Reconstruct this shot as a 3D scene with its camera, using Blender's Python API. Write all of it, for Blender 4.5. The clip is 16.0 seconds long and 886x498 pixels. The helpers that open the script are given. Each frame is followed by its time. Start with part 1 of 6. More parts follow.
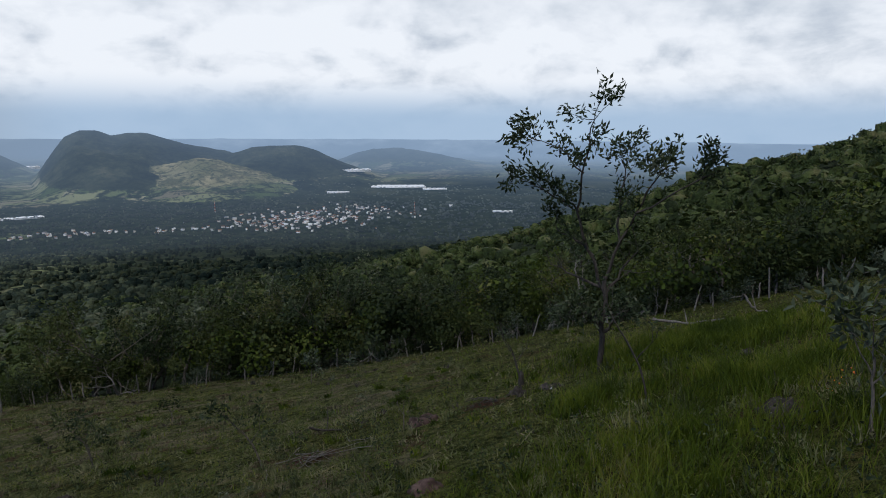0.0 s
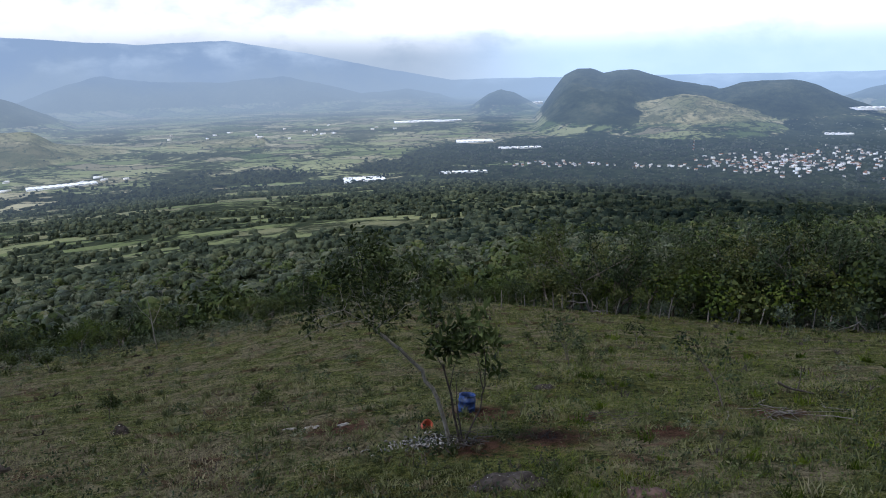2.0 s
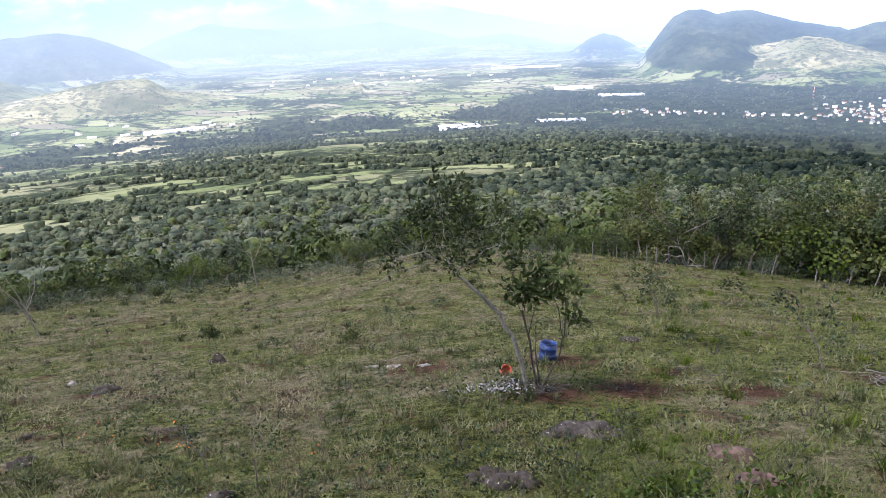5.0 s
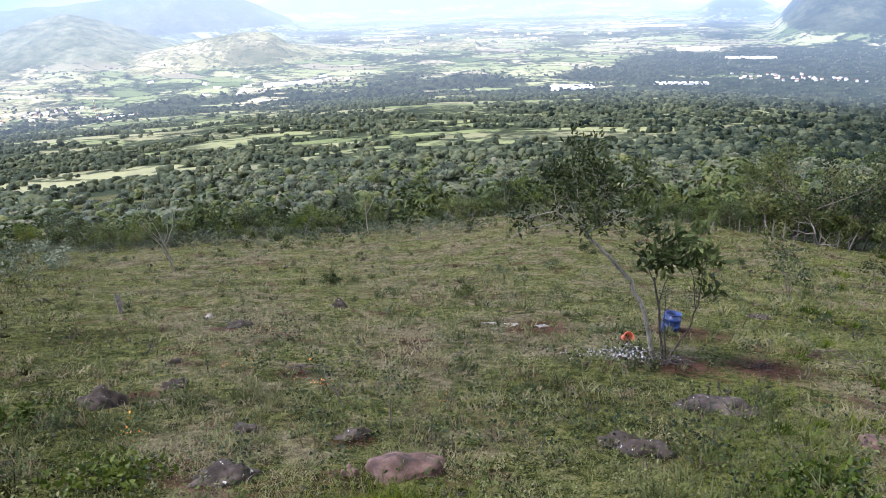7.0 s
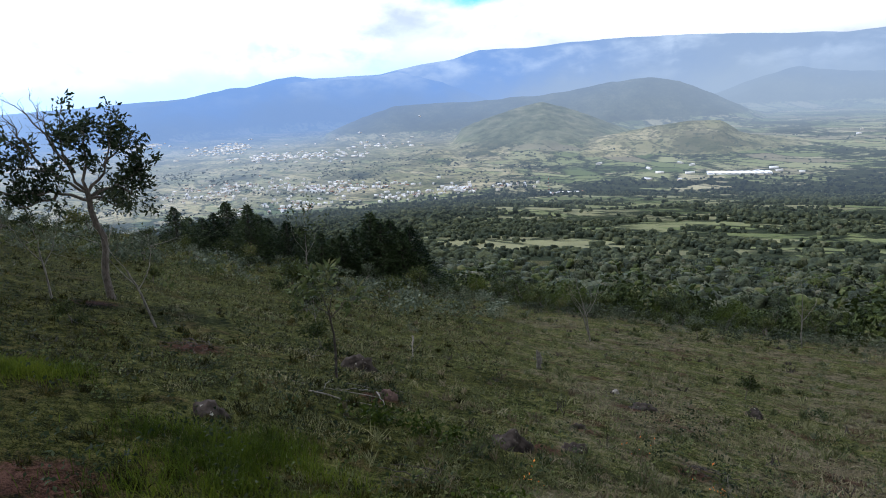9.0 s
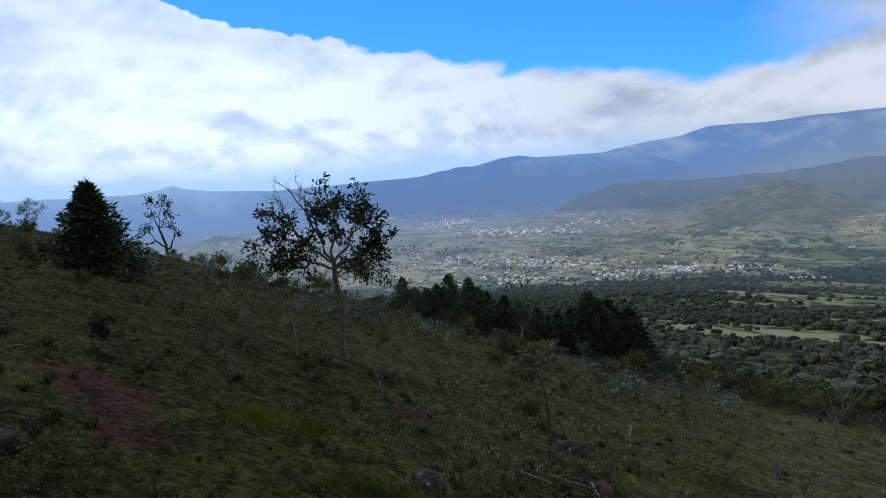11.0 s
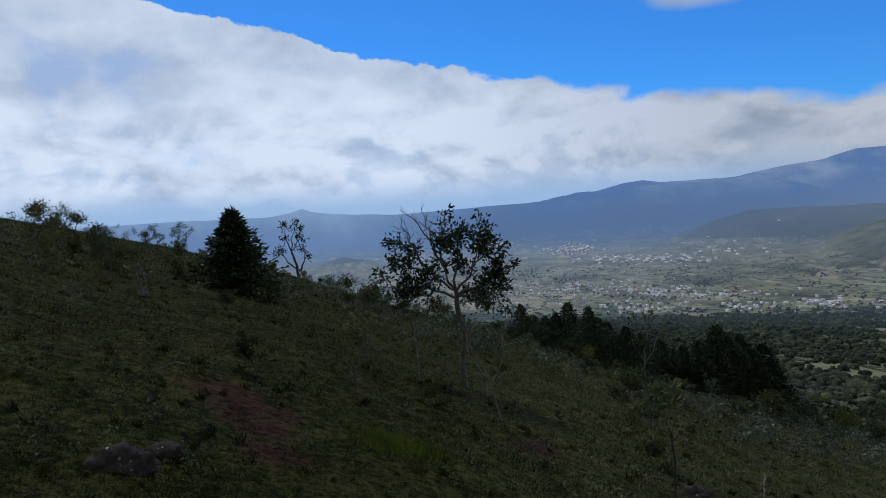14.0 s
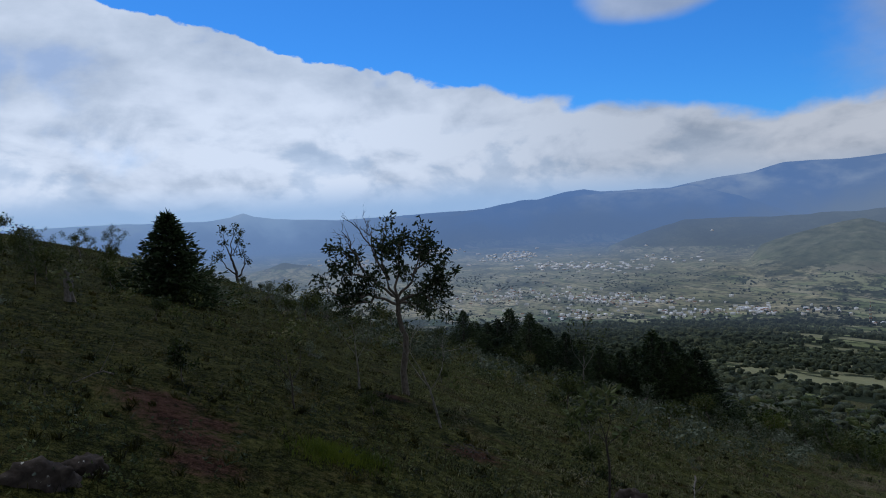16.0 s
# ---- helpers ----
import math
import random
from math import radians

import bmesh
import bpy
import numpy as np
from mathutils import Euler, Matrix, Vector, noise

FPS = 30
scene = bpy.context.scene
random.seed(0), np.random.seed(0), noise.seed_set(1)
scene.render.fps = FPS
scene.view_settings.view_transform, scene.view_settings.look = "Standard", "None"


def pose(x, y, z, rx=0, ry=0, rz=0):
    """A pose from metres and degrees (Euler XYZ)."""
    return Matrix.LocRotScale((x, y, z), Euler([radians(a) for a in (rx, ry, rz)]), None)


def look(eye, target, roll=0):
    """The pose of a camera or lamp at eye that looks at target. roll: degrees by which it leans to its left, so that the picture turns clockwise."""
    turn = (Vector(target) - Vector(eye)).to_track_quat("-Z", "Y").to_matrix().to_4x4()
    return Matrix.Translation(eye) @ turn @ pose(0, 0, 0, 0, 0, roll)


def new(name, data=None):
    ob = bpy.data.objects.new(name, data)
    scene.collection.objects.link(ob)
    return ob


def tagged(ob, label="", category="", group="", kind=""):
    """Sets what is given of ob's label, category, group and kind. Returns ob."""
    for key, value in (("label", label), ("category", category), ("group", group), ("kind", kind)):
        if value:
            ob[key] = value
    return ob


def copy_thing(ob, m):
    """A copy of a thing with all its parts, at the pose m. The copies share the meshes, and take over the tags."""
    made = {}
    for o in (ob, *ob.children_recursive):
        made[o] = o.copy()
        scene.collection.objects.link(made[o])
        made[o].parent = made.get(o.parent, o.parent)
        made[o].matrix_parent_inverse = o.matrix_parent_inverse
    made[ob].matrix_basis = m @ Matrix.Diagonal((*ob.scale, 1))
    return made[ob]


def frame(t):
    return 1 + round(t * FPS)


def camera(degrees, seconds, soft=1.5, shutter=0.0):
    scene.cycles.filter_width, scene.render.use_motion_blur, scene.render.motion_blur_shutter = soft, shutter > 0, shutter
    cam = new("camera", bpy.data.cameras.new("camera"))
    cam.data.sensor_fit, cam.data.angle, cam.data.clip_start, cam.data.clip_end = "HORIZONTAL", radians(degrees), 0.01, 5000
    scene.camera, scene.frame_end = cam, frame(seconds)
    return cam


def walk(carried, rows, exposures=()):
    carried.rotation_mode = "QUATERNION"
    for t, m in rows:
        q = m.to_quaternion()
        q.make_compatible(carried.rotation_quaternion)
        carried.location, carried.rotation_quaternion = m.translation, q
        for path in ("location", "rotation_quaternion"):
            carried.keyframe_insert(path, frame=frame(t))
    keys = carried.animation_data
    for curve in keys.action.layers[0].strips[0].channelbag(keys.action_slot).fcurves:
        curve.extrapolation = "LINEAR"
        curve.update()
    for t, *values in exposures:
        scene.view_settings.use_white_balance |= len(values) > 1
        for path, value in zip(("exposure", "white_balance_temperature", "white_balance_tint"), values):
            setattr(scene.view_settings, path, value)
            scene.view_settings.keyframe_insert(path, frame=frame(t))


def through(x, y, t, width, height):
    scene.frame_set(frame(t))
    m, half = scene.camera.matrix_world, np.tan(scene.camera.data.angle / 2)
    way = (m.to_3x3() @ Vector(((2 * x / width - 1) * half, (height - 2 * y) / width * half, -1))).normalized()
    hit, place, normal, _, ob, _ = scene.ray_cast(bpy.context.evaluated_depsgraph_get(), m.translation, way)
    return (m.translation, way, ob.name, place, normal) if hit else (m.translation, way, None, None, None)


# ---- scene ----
# camera: held by hand, panning from the right to the left
cam = camera(66.42, 16.0, 1.0)
PATH = [
    (0, pose(0.483, 0.157, 1.799, 79.62, -0.43, -47.96)),
    (0.5, pose(0.363, 0.129, 1.844, 78.68, -0.34, -41.59)),
    (1, pose(0.276, 0.097, 1.818, 78.43, -0.20, -32.97)),
    (1.5, pose(0.170, 0.045, 1.820, 75.89, 0.20, -22.30)),
    (2, pose(0.071, -0.055, 1.842, 74.77, 1.52, -9.21)),
    (2.5, pose(0.060, -0.039, 1.769, 72.34, 1.02, 0.51)),
    (3, pose(0.011, -0.011, 1.798, 69.19, 3.18, 0.71)),
    (3.5, pose(-0.000, 0.000, 1.800, 70.40, 3.08, -1.85)),
    (3.7, pose(-0.016, -0.036, 1.813, 71.68, 4.60, -0.99)),
    (5.8, pose(0.374, 0.073, 1.679, 70.23, 1.21, -1.38)),
    (6, pose(0.308, 0.062, 1.686, 70.88, 1.97, -1.86)),
    (6.5, pose(0.070, 0.055, 1.692, 68.32, 2.93, -1.56)),
    (7, pose(-0.166, 0.049, 1.673, 67.70, 2.14, 8.04)),
    (7.5, pose(-0.122, 0.042, 1.687, 70.81, 2.10, 20.93)),
    (8, pose(-0.197, 0.038, 1.700, 73.40, 2.76, 30.56)),
    (8.5, pose(-0.104, -0.122, 1.752, 76.12, 3.60, 39.01)),
    (9, pose(-0.169, -0.112, 1.733, 76.44, 3.41, 43.85)),
    (9.5, pose(-0.142, -0.167, 1.749, 77.42, 2.81, 46.81)),
    (10, pose(-0.231, -0.188, 1.733, 79.26, 3.21, 52.24)),
    (10.2, pose(-0.234, -0.164, 1.731, 80.71, 3.42, 54.65)),
    (12.3, pose(-0.086, -0.202, 1.945, 84.54, 3.70, 66.75)),
    (12.5, pose(-0.064, -0.234, 1.941, 84.73, 3.52, 66.75)),
    (13, pose(-0.020, -0.294, 1.963, 86.18, 3.45, 70.15)),
    (13.5, pose(0.053, -0.283, 1.956, 86.90, 3.24, 69.21)),
    (14, pose(-0.057, -0.333, 1.970, 86.71, 3.47, 72.25)),
    (14.5, pose(0.012, -0.325, 1.985, 87.85, 3.43, 71.35)),
    (15, pose(-0.175, -0.204, 1.936, 86.92, 3.41, 65.09)),
    (15.5, pose(-0.108, -0.261, 1.950, 87.84, 3.53, 65.81)),
    (16, pose(-0.050, -0.264, 1.971, 87.00, 2.78, 67.55)),
]
EXPOSURES = [(0, -1.05, 6100, 10), (1, -1.0, 6100, 10), (1.5, -0.85, 5950, 11), (2, -0.3, 5900, 12), (2.5, 0.0, 5850, 14), (3, 0.85, 6100, 17), (3.5, 1.05, 6200, 19), (6.5, 1.05, 6200, 19), (7, 1.25, 6150, 19), (7.5, 1.25, 6150, 18),
             (8, 0.88, 6200, 15), (8.5, 0.28, 6100, 13), (9, -0.08, 6050, 12), (9.5, -0.3, 5850, 12), (10.2, -0.55, 5700, 12), (12.3, -1.2, 5800, 12), (16, -1.35, 5800, 12)]
walk(cam, PATH, EXPOSURES)

# ---- sky and sun ----
SUN_AZ, SUN_EL = 100.0, 58.0      # degrees; azimuth from +Y towards -X


def way_to(az, el):
    a, e = radians(az), radians(el)
    return Vector((-math.sin(a) * math.cos(e), math.cos(a) * math.cos(e), math.sin(e)))


class Nodes:
    """A short way to write node trees."""

    def __init__(self, tree):
        self.tree = tree
        tree.nodes.clear()

    def add(self, kind):
        return self.tree.nodes.new(kind)

    def put(self, value, socket):
        if isinstance(value, bpy.types.NodeSocket):
            self.tree.links.new(value, socket)
        elif value is not None:
            if isinstance(value, tuple) and len(value) == 3 and socket.type == "RGBA":
                value = (*value, 1)
            socket.default_value = value

    def math(self, op, a, b=None, c=None, clamp=False):
        n = self.add("ShaderNodeMath")
        n.operation, n.use_clamp = op, clamp
        for v, sock in zip((a, b, c), n.inputs):
            self.put(v, sock)
        return n.outputs[0]

    def vec(self, op, a, b=None):
        n = self.add("ShaderNodeVectorMath")
        n.operation = op
        self.put(a, n.inputs[0])
        if b is not None:
            self.put(b, n.inputs[1])
        return n.outputs["Value"] if op in ("LENGTH", "DOT_PRODUCT") else n.outputs[0]

    def noise(self, where, scale, detail=4.0, rough=0.55, distort=0.0):
        n = self.add("ShaderNodeTexNoise")
        self.put(where, n.inputs["Vector"])
        self.put(scale, n.inputs["Scale"])
        self.put(detail, n.inputs["Detail"])
        self.put(rough, n.inputs["Roughness"])
        self.put(distort, n.inputs["Distortion"])
        return n.outputs["Fac"]

    def fade(self, value, low, high, a=0.0, b=1.0):
        n = self.add("ShaderNodeMapRange")
        n.interpolation_type = "SMOOTHSTEP"
        for v, sock in zip((value, low, high, a, b), n.inputs):
            self.put(v, sock)
        return n.outputs[0]

    def mix(self, fac, a, b):
        n = self.add("ShaderNodeMix")
        n.data_type = "RGBA"
        self.put(fac, n.inputs[0])
        self.put(a, n.inputs[6])
        self.put(b, n.inputs[7])
        return n.outputs[2]

    def ramp(self, fac, *stops):
        n = self.add("ShaderNodeValToRGB")
        self.put(fac, n.inputs[0])
        e = n.color_ramp.elements
        while len(e) < len(stops):
            e.new(0.5)
        for el, (pos, col) in zip(e, stops):
            el.position, el.color = pos, (*col, 1)
        return n.outputs[0]


def make_sky():
    world = bpy.data.worlds.new("sky")
    scene.world = world
    world.use_nodes = True
    k = Nodes(world.node_tree)
    way = k.add("ShaderNodeTexCoord").outputs["Generated"]
    parts = k.add("ShaderNodeSeparateXYZ")
    k.put(way, parts.inputs[0])
    x, y, z = parts.outputs
    sky = k.add("ShaderNodeTexSky")
    sky.sky_type, sky.sun_disc, sky.sun_elevation, sky.sun_rotation = "NISHITA", False, radians(SUN_EL), radians(-SUN_AZ)
    sky.altitude, sky.dust_density, sky.ozone_density = 900.0, 0.6, 2.5
    # the cloud deck, seen in perspective
    up = k.math("ADD", k.math("MAXIMUM", z, 0.0), 0.16)
    plane = k.add("ShaderNodeCombineXYZ")
    k.put(k.math("DIVIDE", x, up), plane.inputs[0])
    k.put(k.math("DIVIDE", y, up), plane.inputs[1])
    flat = plane.outputs[0]
    puffs = k.noise(flat, 1.5, 7, 0.58, 0.3)
    fine = k.noise(k.vec("MULTIPLY", way, (1, 1, 1.5)), 4.2, 8, 0.50, 0.35)
    curls = k.noise(k.vec("MULTIPLY", way, (1, 1, 1.7)), 17.0, 7, 0.55, 0.2)
    az = k.math("DEGREES", k.math("ARCTAN2", k.math("MULTIPLY", x, -1.0), y))
    el = k.math("DEGREES", k.math("ARCSINE", z))
    # blue opening on the left, above a slanting cloud bank
    slant = k.math("MULTIPLY", k.math("MAXIMUM", k.math("SUBTRACT", az, 44.0), 0.0), 0.17)
    slant = k.math("ADD", slant, k.math("MULTIPLY", k.math("MAXIMUM", k.math("SUBTRACT", az, 74.0), 0.0), 0.09))
    bank = k.math("ADD", k.math("ADD", 6.6, slant), k.math("MULTIPLY", k.math("MAXIMUM", k.math("SUBTRACT", 40.0, az), 0.0), 0.12))
    wob = k.math("ADD", k.math("MULTIPLY", k.math("SUBTRACT", fine, 0.5), 4.0), k.math("MULTIPLY", k.math("SUBTRACT", curls, 0.5), 2.4))
    above = k.math("SUBTRACT", k.math("ADD", el, wob), bank)
    opening = k.fade(above, k.fade(az, 45.0, 75.0, -0.9, -0.08), k.fade(az, 45.0, 75.0, 0.5, 0.16))
    side = k.fade(k.math("ADD", az, k.math("MULTIPLY", wob, 3.0)), 22.0, 40.0)
    far_side = k.fade(az, 100.0, 150.0, 1.0, 0.0)
    blue = k.math("MULTIPLY", opening, k.math("MULTIPLY", side, far_side))
    far_off = k.math("ADD", k.math("POWER", k.math("ABSOLUTE", k.math("DIVIDE", k.math("SUBTRACT", az, 50.0), 5.5)), 2.0), k.math("POWER", k.math("ABSOLUTE", k.math("DIVIDE", k.math("SUBTRACT", el, 16.3), 2.0)), 2.0))
    wisps = k.fade(k.math("ADD", far_off, k.math("MULTIPLY", k.math("SUBTRACT", fine, 0.5), 3.0)), 1.4, 0.2)
    low_gap = k.math("MULTIPLY", k.fade(fine, 0.40, 0.30), k.math("MULTIPLY", k.fade(az, 35, 75), k.fade(el, 1.0, 5.0)))
    clear = k.math("MAXIMUM", k.math("MULTIPLY", blue, k.math("SUBTRACT", 1.0, k.math("MULTIPLY", wisps, 0.8))), k.math("MULTIPLY", low_gap, 0.2))
    # billows, lit from above: brighter where the cloud thins upwards
    squat = k.vec("MULTIPLY", way, (1, 1, 1.9))
    low = k.noise(squat, 7.5, 8, 0.54, 0.3)
    high = k.noise(k.vec("ADD", squat, (0, 0, 0.04)), 7.5, 8, 0.54, 0.3)
    relief = k.math("MULTIPLY", k.math("SUBTRACT", low, high), 1.5)
    grey = k.math("ADD", k.math("ADD", k.math("MULTIPLY", puffs, 0.25), k.math("MULTIPLY", fine, 0.60)), k.math("MULTIPLY", curls, k.fade(el, 5.0, 13.0, 0.30, 0.13)))
    grey = k.math("ADD", grey, k.math("MULTIPLY", relief, k.fade(el, 6.0, 11.0, 0.55, 0.16)))
    cloud = k.ramp(grey, (0.36, (11.4, 12.3, 13.5)), (0.45, (14.2, 14.9, 15.7)), (0.53, (16.9, 17.3, 17.8)), (0.62, (18.9, 19.1, 19.3)))
    # rows of low cumulus with bluish air between them
    under = k.fade(el, k.fade(az, 40.0, 75.0, 4.0, 5.5), 7.8, 1.0, 0.0)
    row = k.math("ADD", k.math("MULTIPLY", low, 0.7), k.math("MULTIPLY", curls, 0.3))
    holes = k.math("MULTIPLY", k.math("MULTIPLY", k.fade(row, 0.53, 0.44), under), k.fade(az, 30.0, 58.0))
    cloud = k.mix(k.math("MULTIPLY", holes, 0.45), cloud, (10.6, 12.8, 15.2))
    veil = k.fade(el, 0.4, k.fade(az, 20.0, 70.0, 4.0, 3.4), 1.0, 0.0)
    hazy = k.mix(k.fade(az, -21, -6), (7.8, 10.4, 13.4), (5.0, 6.1, 7.4))
    hazy = k.mix(k.fade(az, 14, 60), hazy, (8.0, 11.6, 16.2))
    cloud = k.vec("MULTIPLY", cloud, k.mix(k.fade(el, 13.0, 42.0), (1.0, 1.0, 1.0), (0.20, 0.21, 0.22)))     # thick overcast overhead
    bright = k.math("ADD", k.fade(az, -10.0, 9.0, 0.97, 0.76), k.math("ADD", k.fade(az, 14.0, 38.0, 0.0, -0.07), k.fade(az, 45.0, 80.0, 0.0, 0.30)))        # thinner cloud to both sides
    cloud = k.vec("MULTIPLY", cloud, k.mix(k.fade(az, 25.0, 60.0), (1.0, 1.0, 1.0), (0.94, 1.0, 1.07)))      # bluer away from the sun
    cloud = k.vec("SCALE", cloud)
    k.put(bright, cloud.node.inputs["Scale"])
    blue_sky = k.vec("MULTIPLY", sky.outputs[0], (0.64, 1.72, 2.85))
    colour = k.mix(clear, cloud, blue_sky)
    colour = k.mix(k.math("MULTIPLY", veil, 0.92), colour, hazy)
    back = k.add("ShaderNodeBackground")
    k.put(colour, back.inputs[0])
    back.inputs[1].default_value = 0.1
    k.put(back.outputs[0], k.add("ShaderNodeOutputWorld").inputs[0])


make_sky()
sun = new("sun", bpy.data.lights.new("sun", "SUN"))
sun.data.energy, sun.data.angle, sun.data.color = 4.6, radians(11), (1.0, 0.95, 0.87)
sun.matrix_world = look(way_to(SUN_AZ, SUN_EL) * 50, (0, 0, 0))

# ---- the lie of the land ----
EYE = 1.8         # the camera's height over the bank that it stands on
BANK = 0.6


def lattice(ix, iy, seed):
    h = (ix.astype(np.int64) * 374761393 + iy.astype(np.int64) * 668265263 + seed * 1442695041) & 0x7FFFFFFF
    h = ((h ^ (h >> 13)) * 1274126177) & 0x7FFFFFFF
    return ((h ^ (h >> 16)) & 0xFFFF) / 65535.0


def value_noise(x, y, seed=0):
    ix, iy = np.floor(x), np.floor(y)
    u, v = x - ix, y - iy
    u, v = u * u * (3 - 2 * u), v * v * (3 - 2 * v)
    a, b = lattice(ix, iy, seed), lattice(ix + 1, iy, seed)
    c, d = lattice(ix, iy + 1, seed), lattice(ix + 1, iy + 1, seed)
    return (a + (b - a) * u) * (1 - v) + (c + (d - c) * u) * v


def fbm(x, y, octaves=4, seed=0):
    total, amp, norm = 0.0, 1.0, 0.0
    for i in range(octaves):
        total = total + amp * value_noise(x * 2 ** i + 17.3 * i, y * 2 ** i - 9.1 * i, seed + i)
        norm += amp
        amp *= 0.5
    return total / norm - 0.5


def smooth(v, low, high):
    u = np.clip((v - low) / (high - low), 0, 1)
    return u * u * (3 - 2 * u)


# rim of the pasture: azimuth, elevation from the eye, distance
RIM = np.array([(-180, 21, 40), (-125, 7, 34), (-82, -10.0, 28), (-70, -14.1, 30), (-51, -18.4, 33), (-36, -20.4, 36), (-21, -20.4, 37),
                (-5, -19.3, 40), (4, -19.6, 42), (14, -20.7, 42), (26, -20.0, 43), (39, -18.8, 45), (49, -16.5, 46), (57, -14.4, 50),
                (66, -10.8, 56), (76, -8.3, 60), (86, -4.2, 60), (92, -2.2, 58), (98, -0.5, 55), (105, 1.3, 52), (130, 8, 44), (180, 21, 40)])
# slopes below the rim: azimuth, elevation at 90, 220 and 600 m
LOW = np.array([(-180, 21, 15, 8), (-125, 6, 6, 0), (-82, -5.6, -0.7, -2), (-75, -7.6, -2.8, -4.5), (-70, -9.2, -4.0, -6), (-64, -11.2, -6.6, -7.6), (-55, -14.2, -9.6, -9.8), (-40, -17.8, -13.8, -11.2),
                (-25, -19.6, -16.0, -12.3), (-5, -20.6, -17.0, -12.8), (15, -21.6, -17.5, -13), (35, -20.5, -17.5, -13), (50, -17.8, -17, -13),
                (60, -16.2, -16, -13), (70, -14.4, -15, -13), (85, -9, -13, -13), (105, -3, -6, -8), (130, 7, 6, 2), (180, 21, 15, 8)])
# ridges and hills of the valley, each by its skyline: azimuth, elevation from the bank
MOUNTAIN = np.array([(-36, -5.5), (-33, -3.2), (-30.5, -2.15), (-27.8, -1.7), (-25.7, -1.08), (-24.6, -0.74), (-23.3, -0.78), (-22.2, -0.98), (-21, -0.55), (-20.1, -0.6),
                     (-19.1, -1.0), (-18.4, -1.85), (-17.3, -3.5), (-15.9, -5.9), (-14, -7)])
SECOND = np.array([(-46, -5.6), (-42, -4.0), (-39.1, -2.9), (-37.6, -2.15), (-36, -1.68), (-34.3, -1.7), (-32.3, -1.86), (-30.5, -2.4), (-28, -4), (-26, -6)])
FOOTHILL = np.array([(-40, -6.4), (-36.8, -5.1), (-33, -3.8), (-29.9, -2.9), (-28.3, -2.65), (-24.9, -3.3), (-21.9, -4.8), (-19.2, -6.1), (-17, -7)])
CONE = np.array([(-18.5, -4.4), (-16.4, -3.1), (-15, -2.3), (-13.9, -2.0), (-12.8, -2.4), (-11.5, -3.4), (-10, -4.3)])
BEHIND = np.array([(-66, -4.2), (-54, -3.6), (-51, -3.1), (-46.8, -2.2), (-44.5, -1.9), (-42.1, -1.95), (-40.2, -2.5), (-38, -3.4), (-35, -4.5)])
HEATH = np.array([(26, -5.8), (29, -4.3), (30.8, -3.5), (34, -2.25), (35.8, -1.76), (37.5, -2.0), (40, -2.65), (42.4, -3.5), (44, -5.4), (45.5, -6.6)])
DOWNS = np.array([(2, -6.9), (4.8, -6.5), (5.6, -5.35), (8, -5.4), (11, -5.5), (15.3, -5.6), (18, -5.3), (20.6, -4.8), (22, -3.8), (24, -3.8), (26.4, -4.0), (30.8, -4.7), (33, -5.2), (36.8, -6.1), (40, -7)])
KNOLLS = np.array([(38, -6.8), (41, -6.0), (44, -5.1), (46, -5.3), (48.2, -5.9), (51, -6.8)])
MIDDLE = np.array([(19, -3.6), (20.7, -2.75), (22.7, -1.75), (25.2, -0.68), (27.3, -0.31), (30.4, -0.48), (32, -0.8), (35.8, -1.2), (42.2, -1.4), (47.9, -1.35), (51, -2.2), (54, -3.4)])
EAST = np.array([(-12, -3.3), (-9, -2.3), (-6.2, -1.75), (-2.5, -2.06), (1.1, -1.05), (3.7, -0.5), (8.1, -0.8), (12.2, -0.7), (15.4, -0.4), (16.8, 0.0), (20, -0.9), (23, -1.9), (26, -3.2)])
WEST = np.array([(38, -2.6), (41, -0.8), (44, 0.5), (46, 1.15), (47.6, 1.58), (50.4, 1.22), (54.1, 1.22), (57.7, 1.06), (61.1, 0.98), (63.8, 0.48), (66.4, -0.05), (68.5, -0.15), (69.8, -0.22), (71.6, 0.1), (73, -0.4), (75, -1.4), (78, -2.8)])
LOWHILL = np.array([(75.5, -6.2), (76.6, -5.1), (78.4, -3.9), (81.1, -3.4), (83.9, -4.3), (86, -5.2), (89, -6.2)])
# skyline, distance, depth in front and behind, cover (0 wood, 1 grass and bushes, 2 heath), steepness of the front
RIDGES = [(MOUNTAIN, 3050, 760, 420, 0, 1.0), (SECOND, 2980, 520, 420, 0, 1.0), (FOOTHILL, 2650, 420, 260, 1, 0.9), (CONE, 3500, 330, 260, 0, 1.1), (BEHIND, 3700, 360, 300, 0, 1.0),
          (HEATH, 2850, 620, 300, 2, 0.9), (DOWNS, 2420, 330, 300, 1, 1.0), (KNOLLS, 2450, 300, 200, 1, 1.0), (MIDDLE, 3450, 420, 320, 0, 1.0), (EAST, 4150, 380, 200, 0, 1.0),
          (WEST, 4420, 330, 200, 0, 1.0), (LOWHILL, 3000, 300, 260, 0, 1.0)]
